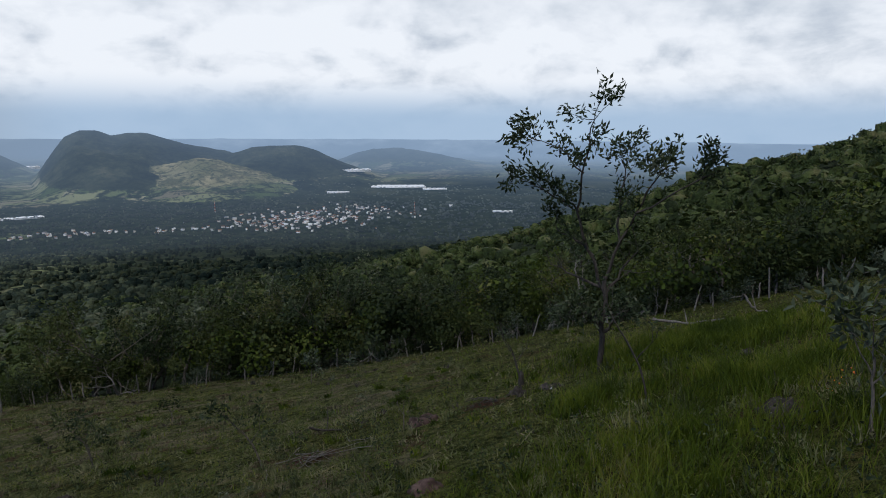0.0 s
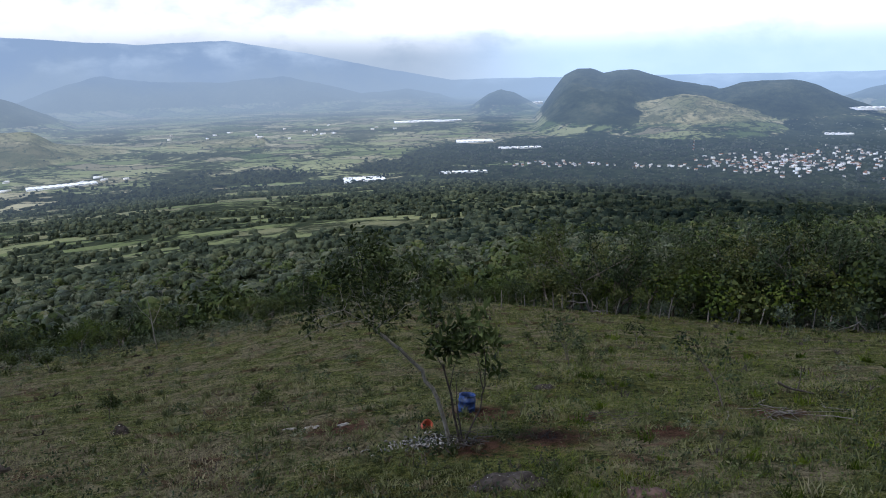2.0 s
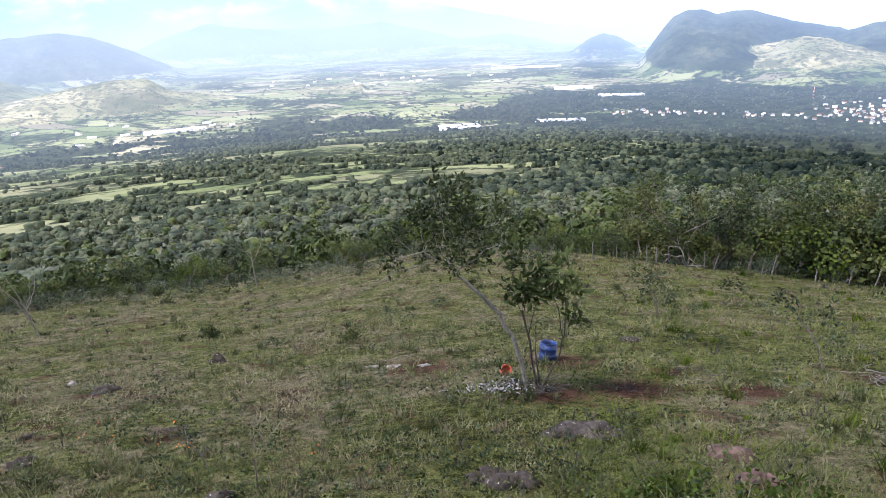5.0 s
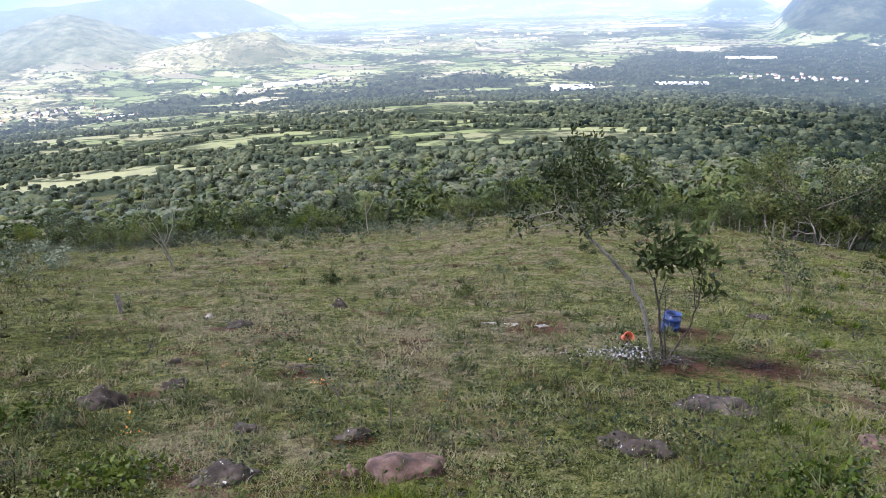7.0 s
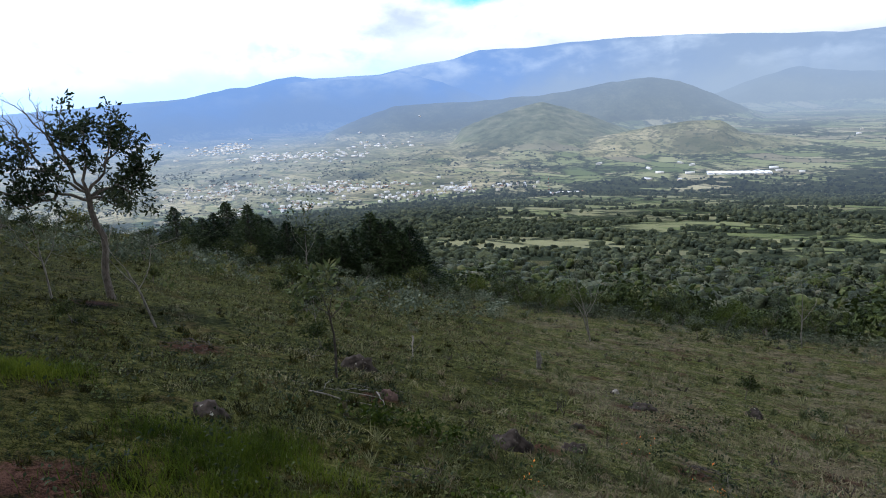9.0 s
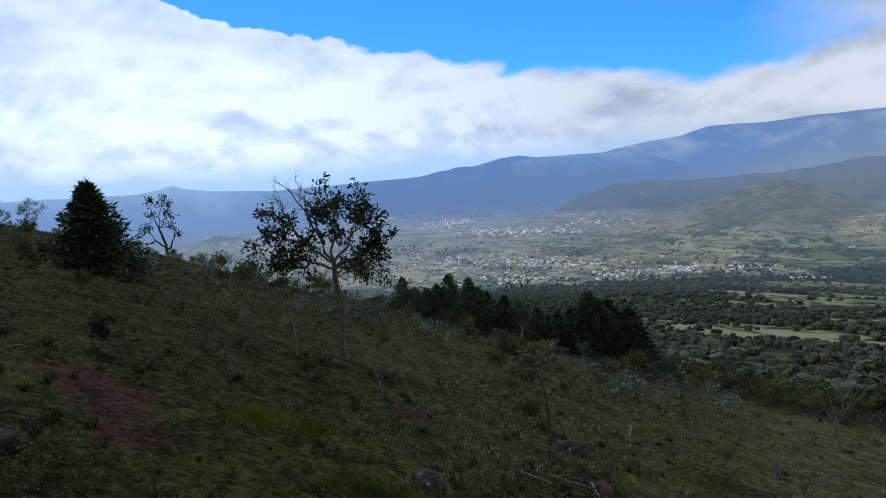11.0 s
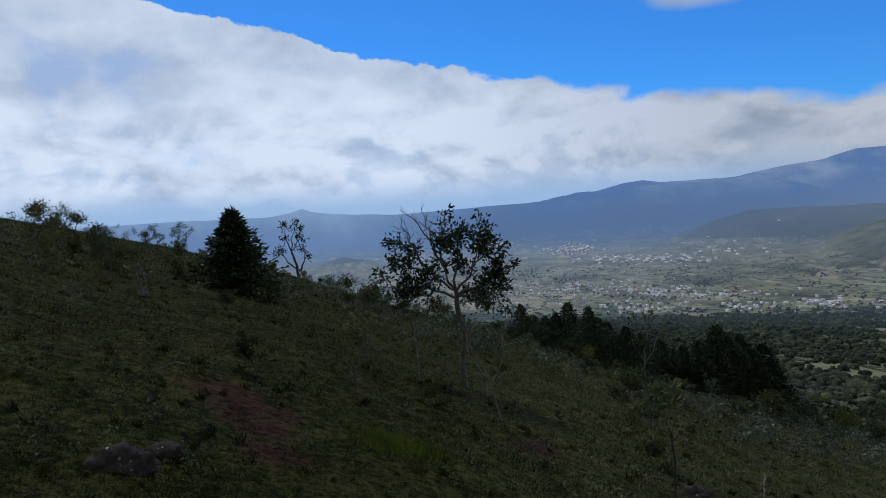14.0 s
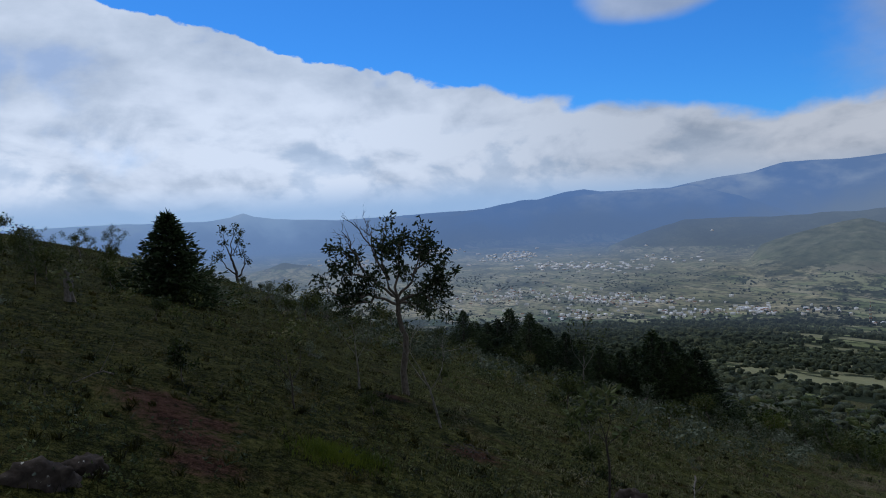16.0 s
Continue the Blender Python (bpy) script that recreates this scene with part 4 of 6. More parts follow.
limb_tree("tree", on_ground(-16.4, 5.25), "crooked grey-barked tree with bare top twigs", "tree", 14,
          [[(0.00, 0), (-0.03, 0.9), (-0.05, 1.8), (-0.13, 2.62)], [(-0.14, 2.55), (-0.55, 2.85), (-1.05, 3.35), (-1.62, 3.85)], [(-0.15, 2.6), (-0.42, 3.3), (-0.75, 3.9), (-1.15, 4.5)],
           [(-0.10, 2.55), (0.25, 2.95), (0.45, 3.4), (0.52, 3.95)], [(-0.05, 2.45), (0.4, 2.62), (0.75, 2.78), (1.02, 3.05)], [(-0.12, 2.35), (-0.6, 2.6), (-1.2, 2.68), (-1.85, 2.75)],
           [(-0.13, 2.6), (-0.08, 3.2), (-0.02, 3.75), (-0.1, 4.1)], [(-0.6, 3.6), (-0.7, 4.1), (-0.85, 4.55)], [(0.35, 3.15), (0.65, 3.4), (0.78, 3.75)], [(-0.08, 2.4), (0.2, 2.32), (0.42, 2.1)],
           [(-0.8, 3.1), (-1.25, 3.15), (-1.7, 3.25)], [(-0.95, 3.25), (-1.2, 3.9), (-1.4, 4.3)], [(-0.3, 3.0), (-0.45, 3.6), (-0.4, 4.15)], [(0.45, 2.65), (0.75, 2.5), (1.0, 2.6)], [(-0.7, 2.62), (-1.1, 2.4), (-1.5, 2.35)]],
          0.095, M_OAK, M_BARK, 10, 0.31, 4, 0.14, 0.07, 0.3, (2, 7, 11), 0.6)

limb_tree("sapling", on_ground(-8.88, 6.01), "single-stemmed sapling with a tuft of large leaves", "sapling", 15,
          [[(0, 0), (0.02, 0.6), (-0.02, 1.15)], [(-0.02, 1.1), (-0.25, 1.38), (-0.45, 1.48)], [(-0.02, 1.15), (0.06, 1.5), (0.04, 1.75)], [(-0.01, 1.05), (0.25, 1.3), (0.42, 1.36)], [(-0.02, 1.15), (-0.12, 1.5), (-0.22, 1.68)]],
          0.024, M_YOUNG, M_DARKBARK, 2, 0.16, 2, 0.17, 0.05, 0.7, (), 0.25)

# saplings of the pasture: x, y, height, sideways reach of the top, leaf length, leafy, colour
SAPLINGS = [(12.01, 8.16, 1.55, -0.55, 0.10, 0.3, M_OAK, M_DARKBARK), (10.2, 4.47, 1.5, -0.8, 0.12, 0.25, M_OAK, M_DARKBARK), (7.15, 10.73, 1.25, -0.75, 0.13, 0.8, M_OAK, M_BARK),
            (6.65, 18.06, 1.3, -0.6, 0.15, 0.8, M_LEAF, M_BARK), (6.16, 16.68, 1.2, -0.2, 0.15, 1.0, M_OAK, M_BARK), (10.23, 20.93, 0.8, -0.2, 0.14, 0.8, M_LEAF, M_BARK),
            (-15.45, 24.19, 2.3, -0.9, 0.12, 0.25, M_GREY, M_PALE), (-10.44, 37.0, 3.8, -0.2, 0.2, 0.8, M_LEAF, M_PALE), 
            (-12.84, 4.77, 2.0, -0.7, 0.1, 0.3, M_OAK, M_PALE), (-32.0, 21.0, 3.4, 0.1, 0.28, 0.9, M_LEAF, M_PALE), (-14.14, 22.18, 2.8, -0.6, 0.14, 0.8, M_LEAF, M_PALE),
            (-13.82, 9.01, 0.8, 0.0, 0.1, 0.2, M_GREY, M_PALE), (-15.67, 3.82, 1.8, -0.1, 0.1, 0.5, M_GREY, M_PALE), (9.2, 8.99, 0.65, 0.0, 0.11, 1.0, M_BRIGHT, M_BARK),
            (7.86, 1.17, 1.3, -0.1, 0.16, 1.2, M_GREY, M_BARK), (16.76, 22.17, 1.1, 0.1, 0.14, 1.2, M_GREY, M_BARK), (-1.71, 5.79, 0.6, 0.05, 0.05, 0.6, M_OAK, M_BARK),
            (-2.4, 6.4, 0.5, -0.2, 0.05, 0.4, M_OAK, M_DEAD), (-5.92, 16.24, 0.5, 0.1, 0.1, 1.2, M_LEAF, M_BARK), (-11.73, -0.15, 0.5, 0.0, 0.1, 1.4, M_LEAF, M_BARK), (-11.6, 1.6, 1.1, -0.1, 0.08, 0.7, M_LEAF, M_DARKBARK)]
for n, (x, y, tall, reach, ll, leafy, lm, bm) in enumerate(SAPLINGS):
    words = "bare leaning sapling with few leaves in the grass" if leafy < 0.35 else "small grey-green leafy shrub in the grass" if lm is M_GREY else "young leafy sapling growing in the pasture"
    u = tall
    limb_tree("sapling", on_ground(x, y), words, "sapling", 40 + n,
              [[(0, 0), (reach * 0.25, u * 0.35), (reach * 0.5, u * 0.6)], [(reach * 0.45, u * 0.55), (reach * 0.8, u * 0.8), (reach, u)],
               [(reach * 0.3, u * 0.4), (reach * 0.3 + u * 0.14, u * 0.62), (reach * 0.4 + u * 0.2, u * 0.8)], [(reach * 0.35, u * 0.45), (reach * 0.4 - u * 0.15, u * 0.7), (reach * 0.5 - u * 0.2, u * 0.88)]],
              0.008 + 0.009 * tall, lm, bm, max(2, int(3.4 * leafy)), 0.22 * tall, max(1, int(2.6 * leafy)), ll * 0.85, 0.05 * tall, 0.3, (), 0.2 * tall)


# ---- conifers ----
def conifer(name, at, label, seed, tall, wide, turn=0.0):
    """Whorls of boughs that sag and lift at their tips, each a flat fan of short sprays."""
    rng = np.random.default_rng(seed)
    ob = thing(name, at, label, "tree", "cypresses", turn)
    part("trunk", mesh_of("trunk", *tube([(0, 0, -0.3), (0.03, 0, tall * 0.5), (0, 0.02, tall * 0.98)], [0.16, 0.09, 0.015], 7), M_DARKBARK), ob)
    pieces, cs, ds = [], [], []
    n = 270
    for i in range(n):
        u = ((i + rng.uniform(0, 1)) / n) ** 1.15
        z = tall * (0.01 + 0.97 * u)
        a = i * 2.39996 + rng.normal() * 0.35
        ln = wide * (1 - u) ** 0.95 * rng.uniform(0.6, 1.18) + 0.05
        d = np.array([math.cos(a), math.sin(a), 0])
        across = np.array([-d[1], d[0], 0])
        t = np.linspace(0, 1, 6)
        lift = rng.uniform(0.05, 0.30)
        pts = d * (t * ln)[:, None] + np.array([0, 0, 1.0]) * (z - 0.24 * ln * np.sin(t * 2.2) + lift * ln * t ** 3)[:, None]
        pieces.append(tube(pts[::2], [0.02, 0.012, 0.004], 3))
        m = int(10 + 32 * ln / wide)
        k = rng.uniform(0.15, 1.0, m)
        w = rng.normal(size=m) * 0.24 * ln * (1.05 - k)
        c = np.stack([np.interp(k, t, pts[:, j]) for j in range(3)], 1) + across * w[:, None] + rng.normal(size=(m, 3)) * [0.03, 0.03, 0.045] * (0.4 + ln)
        cs.append(c)
        ds.append(d + across * np.sign(w)[:, None] * 0.55 + np.array([0, 0, 0.18]) + rng.normal(size=(m, 3)) * 0.22)
    part("limb", mesh_of("limb", *joined(pieces), M_DARKBARK), ob)
    lv, lf = leaves(rng, np.concatenate(cs), 0.27, 0.085, unit(np.concatenate(ds)) * 1.9, 0.1, 0.15)
    part("crown", mesh_of("crown", lv, lf, M_NEEDLE), ob)
    return ob


conifer("conifer_tree", on_ground(-27.0, -0.13), "dense dark pyramid-shaped conifer on the grassy slope", 70, 3.15, 2.15)
first = conifer("conifer_tree", on_ground(-38.5, 20.9), "dark conifer in a grove below the pasture", 71, 5.8, 3.7)
rng = np.random.default_rng(72)
# the grove: azimuth, elevation of the top, distance
for az, el, r in ((65.6, -9.1, 46), (63.7, -8.95, 48), (62.6, -8.35, 49), (61.0, -8.9, 47), (59.5, -9.9, 50), (58.0, -10.5, 48), (56.8, -11.2, 51), (53.6, -11.9, 50), (52.4, -11.4, 52), (51.0, -10.7, 51), (49.3, -11.3, 53), (47.7, -12.1, 51), (46.8, -13.4, 52), (64.6, -9.5, 47), (60.2, -9.5, 49), (55.3, -11.7, 50), (54.4, -12.3, 51), (50.2, -11.3, 50), (48.5, -11.9, 50)):
    x, y = polar(az, r)
    at = on_ground(x, y, 0.25)
    s = max((EYE + r * math.tan(radians(el)) - at.z) / 5.7, 0.35)
    c = copy_thing(first, Matrix.Translation(at) @ pose(0, 0, 0, 0, 0, rng.uniform(0, 360)))
    c.scale = (max(s, 0.6) * rng.uniform(1.05, 1.3), max(s, 0.6) * rng.uniform(1.05, 1.3), s * rng.uniform(1.0, 1.14))
first.matrix_basis = Matrix.Translation(on_ground(*polar(66.6, 44.5), 0.2))
first.scale = (0.55, 0.55, 0.5)

# ---- trees and scrub along the rim ----
KINDS = [wood_tree("tree", on_ground(*polar(-30, 41)), "leafy broad-crowned tree in the thicket", "tree", 80, 4.6, 0.10, M_LEAF, M_BARK, 20, 0.19, (0.1, 0, 1), 3, 3, 0.34, 0.85, 0.2, "thicket trees"),
         wood_tree("tree", on_ground(*polar(-24, 42)), "grey-stemmed oak in the thicket", "tree", 81, 5.2, 0.10, M_OAK, M_BARK, 16, 0.25, (-0.15, 0.1, 1), 3, 3, 0.36, 0.85, 0.22, "thicket trees"),
         wood_tree("tree", on_ground(*polar(-52, 38)), "bright green young tree in the thicket", "tree", 82, 4.0, 0.07, M_BRIGHT, M_BARK, 19, 0.18, (0, 0.1, 1), 3, 3, 0.3, 0.9, 0.2, "thicket trees"),
         wood_tree("bush", on_ground(*polar(-18, 39)), "dense low bush at the pasture's edge", "bush", 83, 2.2, 0.045, M_LEAF, M_BARK, 8, 0.24, (0.1, 0.1, 1), 3, 3, 0.2, 1.0, 0.24, "bushes"),
         wood_tree("bush", on_ground(*polar(-42, 35)), "grey-green scrubby bush at the pasture's edge", "bush", 84, 1.5, 0.03, M_GREY, M_DEAD, 7, 0.18, (0, 0, 1), 3, 3, 0.2, 1.0, 0.18, "bushes"),
         wood_tree("bush", on_ground(*polar(-66, 31)), "bare grey twiggy shrub at the pasture's edge", "bush", 85, 1.7, 0.03, M_OAK, M_DEAD, 1, 0.12, (0, 0, 1), 3, 3, 0.25, 0.9, 0.12, "bushes")]
rng = np.random.default_rng(5)


def plant(kind, az, r, s, sink=0.1):
    x, y = polar(az, r)
    t = copy_thing(KINDS[kind], Matrix.Translation(on_ground(x, y, sink)) @ pose(0, 0, 0, *rng.uniform(-6, 6, 2), rng.uniform(0, 360)))
    t.scale = (s * rng.uniform(0.85, 1.2), s * rng.uniform(0.85, 1.2), s)


for az in np.arange(-90, -11, 1.5):         # the thicket behind the fence
    rim = float(np.interp(az, RIM[:, 0], RIM[:, 2]))
    small = 0.5 if az > -17 else 0.72 if az < -58 else 1.05
    plant(int(rng.choice([3, 3, 4, 5])), az + rng.uniform(-0.6, 0.6), rim * rng.uniform(1.03, 1.09), rng.uniform(0.5, 0.95))
    plant(int(rng.choice([0, 1, 2, 3])), az + rng.uniform(-0.7, 0.7), rim * rng.uniform(1.10, 1.2), small * rng.uniform(0.7, 1.15))
plant(1, -35.0, 42, 1.22)
plant(0, -31.0, 44, 1.1)
for az in np.arange(-11, 42, 2.2):          # bushes where the slope breaks
    rim = float(np.interp(az, RIM[:, 0], RIM[:, 2]))
    plant(int(rng.choice([3, 3, 2, 4])), az + rng.uniform(-0.8, 0.8), rim * rng.uniform(1.06, 1.16), rng.uniform(0.45, 0.85))
    plant(int(rng.choice([0, 2, 1])), az + rng.uniform(-0.8, 0.8), rim * rng.uniform(1.25, 1.5), rng.uniform(0.5, 0.85))
for az in np.arange(24, 90, 0.6):           # pale shrubs of the left shoulder
    rim = float(np.interp(az, RIM[:, 0], RIM[:, 2]))
    plant(int(rng.choice([4, 4, 3, 5])), az + rng.uniform(-0.6, 0.6), rim * (rng.uniform(0.42, 0.98) ** 0.8 if az > 50 else rng.uniform(0.86, 1.05)), rng.uniform(0.3, 0.85) * (1.0 if az > 44 else 0.7))
for az, f, kind, s in ((102.3, 0.88, 2, 0.42), (101.2, 0.85, 3, 0.6), (103.4, 0.8, 3, 0.7), (98.8, 0.97, 0, 0.22), (96.4, 0.98, 3, 0.42), (95.4, 0.98, 0, 0.2), (93.8, 0.98, 3, 0.3), (92.6, 0.98, 3, 0.22), (86.9, 0.97, 3, 0.36), (83.2, 1.0, 3, 0.35), (79.0, 1.02, 1, 0.33), (77.6, 1.0, 3, 0.5), (100.0, 0.6, 4, 0.6), (97.0, 0.45, 5, 0.6), (94.5, 0.62, 3, 0.5), (90.0, 0.52, 4, 0.4)):
    plant(kind, az, f * float(np.interp(az, RIM[:, 0], RIM[:, 2])), s)
for n in range(64):                          # low shrubs where the pasture breaks off
    az = rng.uniform(-13, 46)
    plant(int(rng.choice([4, 3, 5, 5])), az, float(np.interp(az, RIM[:, 0], RIM[:, 2])) * rng.uniform(0.8, 1.06), rng.uniform(0.2, 0.5))
for n in range(26):                          # dark bushes under the crest
    plant(int(rng.choice([3, 3, 0, 4])), rng.uniform(91, 108), rng.uniform(20, 50), rng.uniform(0.22, 0.5))
for n in range(46):                          # small scrub on the left slope
    plant(int(rng.choice([3, 4, 5])), rng.uniform(52, 106), rng.uniform(11, 38), rng.uniform(0.14, 0.32))
for n in range(34):                          # small scrub on the open pasture
    plant(int(rng.choice([3, 4, 5])), rng.uniform(-60, 50), rng.uniform(14, 38), rng.uniform(0.12, 0.26))
limb_tree("tree", on_ground(*polar(84.9, 57)), "gnarled nearly bare tree with leaf tufts on its tips", "tree", 90,
          [[(0, 0), (-0.2, 1.0), (-0.5, 2.2)], [(-0.5, 2.0), (-0.4, 3.2), (-0.15, 4.4)], [(-0.5, 2.2), (-0.9, 3.4), (-1.0, 4.1)], [(-0.1, 0.8), (-0.9, 1.4), (-1.3, 2.2)], [(0, 0.6), (0.5, 1.3), (0.55, 2.2)], [(-0.5, 2.3), (0.0, 3.0), (0.1, 3.4)]],
          0.13, M_LEAF, M_DARKBARK, 3, 0.4, 4, 0.24, 0.13, 0.85, (), 0.4)

wood_tree("tree", on_ground(*polar(-60.5, 34.5)), "bare grey dead tree with spreading twigs in the thicket", "tree", 91, 4.0, 0.09, None, M_DEAD, 0, 0.1, (0.1, -0.1, 1), 4, 3, 0.25, 0.95, 0.1, "", 0.05)
wood_tree("tree", on_ground(*polar(-22.0, 37.6)), "low bare grey brushwood by the fence", "bush", 92, 1.6, 0.04, None, M_DEAD, 0, 0.1, (0.3, 0.1, 1), 3, 4, 0.2, 1.1, 0.1, "", 0.0)

# ---- fence posts along the thicket ----
post_v, post_f = tube([(0, 0, -0.2), (0.03, 0.01, 0.5), (0.02, 0.04, 0.8), (0.05, 0.03, 1.05)], [0.04, 0.036, 0.032, 0.02], 6)
post = thing("fence_post", on_ground(*polar(-14, 36.6)), "weathered grey wooden fence post by the thicket", "fence post", "fence posts")
part("stake", mesh_of("stake", post_v, post_f, M_DEAD), post)
for az in np.arange(-15.5, -86, -2.3):
    x, y = polar(az + rng.uniform(-0.9, 0.9), float(np.interp(az, RIM[:, 0], RIM[:, 2])) * rng.uniform(0.99, 1.02))
    p = copy_thing(post, Matrix.Translation(on_ground(x, y)) @ pose(0, 0, 0, *rng.uniform(-16, 16, 2), rng.uniform(0, 360)))
    p.scale = (1, 1, rng.uniform(0.55, 1.2))

# ---- woods on the slopes below ----
def crowns(g, x, y, z, tall, wide, quads, size, lumps=6):
    """Crowns made of lumps, each lump of sprays that lie over one another like shingles."""
    n = len(x)
    ul = unit(g.normal(size=(n, lumps, 3)))
    ul[..., 2] = np.abs(ul[..., 2]) * 1.1 - 0.25
    heart = np.stack([x, y, z + tall * 0.52], -1)[:, None]
    at = heart + ul * np.stack([wide * 0.62, wide * 0.62, tall * 0.34], -1)[:, None] * g.uniform(0.6, 1.1, (n, lumps, 1))
    fat = (wide * 0.52)[:, None] * g.uniform(0.6, 1.15, (n, lumps))
    pick = g.integers(0, lumps, (n, quads))
    row = np.arange(n)[:, None]
    u = unit(g.normal(size=(n, quads, 3)) + ul[row, pick] * 0.7 + [0, 0, 0.35])
    c = at[row, pick] + u * (fat[row, pick] * g.uniform(0.8, 1.08, (n, quads)))[..., None] * [1, 1, 0.85]
    s = (fat[row, pick] * size * g.uniform(0.6, 1.3, (n, quads)))[..., None]
    nrm = unit(u + g.normal(size=u.shape) * 0.28)
    t1 = unit(np.cross(nrm, g.normal(size=u.shape)))
    t2 = np.cross(nrm, t1)
    v = np.stack([c - t1 * s, c + t2 * s * 0.7 - nrm * s * 0.25, c + t1 * s * 1.1 - nrm * s * 0.2, c - t2 * s * 0.7], 2).reshape(-1, 3)
    i = np.arange(n * quads)[:, None] * 4
    return v, np.concatenate([i + [0, 1, 2], i + [0, 2, 3]])


def boughs(g, x, y, z, tall, wide, lumps, sides, rings):
    """Crowns as heaps of uneven, drooping boughs that close over one another."""
    n = len(x)
    m = n * lumps
    ul = unit(g.normal(size=(n, lumps, 3)))
    ul[..., 2] = np.abs(ul[..., 2]) * 0.9 - 0.12
    at = np.stack([x, y, z + tall * 0.40], -1)[:, None] + ul * np.stack([wide * 0.62, wide * 0.62, tall * 0.42], -1)[:, None] * g.uniform(0.5, 1.15, (n, lumps, 1))
    at = at.reshape(m, 3)
    fat = np.repeat(wide * 0.56, lumps) * g.uniform(0.55, 1.15, m)
    lean = g.normal(size=(m, 2)) * 0.22
    a = np.linspace(0, 2 * np.pi, sides, endpoint=False)[None, None] + g.uniform(0, 6.3, (m, 1, 1)) + g.normal(size=(m, rings, sides)) * 0.25
    e = np.linspace(-0.5, 1.0 if rings > 2 else 0.62, rings)[None, :, None] + g.normal(size=(m, rings, sides)) * 0.12
    k = fat[:, None, None] * g.uniform(0.72, 1.22, (m, rings, sides))
    p = np.stack([np.cos(a) * np.cos(e) * k, np.sin(a) * np.cos(e) * k, np.sin(e) * k * 0.9], -1)
    p[..., :2] += lean[:, None, None] * (p[..., 2:3] + fat[:, None, None, None] * 0.4)
    top = np.concatenate([lean * fat[:, None] * 1.2, (fat * g.uniform(0.68, 0.92, m))[:, None]], 1)
    v = np.concatenate([p.reshape(m, rings * sides, 3), top[:, None]], 1) + at[:, None]
    quads, tris = [], []
    for i in range(rings - 1):
        for j in range(sides):
            q = (j + 1) % sides
            quads.append((i * sides + j, i * sides + q, (i + 1) * sides + q, (i + 1) * sides + j))
    for j in range(sides):
        tris.append(((rings - 1) * sides + j, (rings - 1) * sides + (j + 1) % sides, rings * sides))
    step = np.arange(m)[:, None, None] * (rings * sides + 1)
    return v.reshape(-1, 3), [(step + np.array(quads)).reshape(-1, 4), (step + np.array(tris)).reshape(-1, 3)]


def leafy_woods(name, label, material, r0, r1, count, quads, size, seed, tall0=2.2, tall1=5.4, az0=-100, az1=84, open_land=0.0, solid=0):
    """Trees of the near slopes, too many to count."""
    g = np.random.default_rng(seed)
    az = g.uniform(az0, az1, count)
    r = np.sqrt(g.uniform(r0 ** 2, r1 ** 2, count))
    rim = np.interp(az, RIM[:, 0], RIM[:, 2])
    keep = (r > rim * 1.3) & ~((az > 44) & (r < 75))
    keep &= g.uniform(0, 1, count) < np.maximum(woods(az, r), open_land)
    az, r = az[keep], r[keep]
    x, y = polar(az, r)
    n = len(x)
    tall = g.uniform(tall0, tall1, n) * (1 + 0.5 * fbm(x / 30, y / 30, 2, 71))
    wide = tall * g.uniform(0.5, 0.85, n)
    z = height(x, y)
    if quads:
        v, f = crowns(g, x, y, z, tall, wide, quads, size)
        tagged(new(name, mesh_of(name, v, f, material)), label, "woods", kind="stuff")
    if solid:
        v, f = boughs(g, x, y, z, tall, wide * (0.8 if quads > 60 else 1.0), solid, 6, 3 if quads > 60 else 2)
        tagged(new(name, mesh_of(name, v, f, material)), label + ", their closed crowns", "woods", kind="stuff")


def thicket_bushes(label, material, count, quads, seed):
    """Bushes grown together along the fence, leafy to the ground."""
    g = np.random.default_rng(seed)
    az = g.uniform(-94, -13, count)
    r = np.interp(az, RIM[:, 0], RIM[:, 2]) * (1.05 + 0.55 * g.uniform(0, 1, count) ** 1.3)
    x, y = polar(az, r)
    tall = g.uniform(1.3, 3.4, count) * (0.75 + 0.5 * smooth(-az, 16, 30)) * (1 + 0.6 * fbm(x / 7, y / 7, 2, 75))
    wide = tall * g.uniform(0.45, 0.75, count)
    z = height(x, y) - 0.1 * tall
    v, f = crowns(g, x, y, z, tall, wide, quads, 0.10, 9)
    tagged(new("thicket_bushes", mesh_of("thicket_bushes", v, f, material)), label, "bushes", kind="stuff")


thicket_bushes("dark green bushes grown together along the fence", M_LEAF, 240, 430, 25)
thicket_bushes("sunlit yellow-green bushes grown together along the fence", M_BRIGHT, 64, 430, 26)
leafy_woods("thicket_woods", "dense green scrub woods on the slope", M_WOODS, 42, 120, 680, 200, 0.175, 21)
leafy_woods("thicket_woods", "yellow-green scrub woods on the slope", M_WOODBRIGHT, 42, 130, 300, 200, 0.175, 22)
leafy_woods("thicket_woods", "grey-green woods lower on the slope", M_SCRUB, 95, 340, 2000, 30, 0.26, 23, 2.6, 6.4, -28, 84, solid=6)
leafy_woods("thicket_woods", "dark green woods on the steep hillside", M_WOODS, 95, 420, 1700, 64, 0.21, 27, 2.6, 6.2, -100, -20, solid=3)
leafy_woods("thicket_woods", "lighter green woods lower on the slope", M_WOODS, 95, 340, 1500, 30, 0.26, 24, 2.6, 6.2, solid=6)


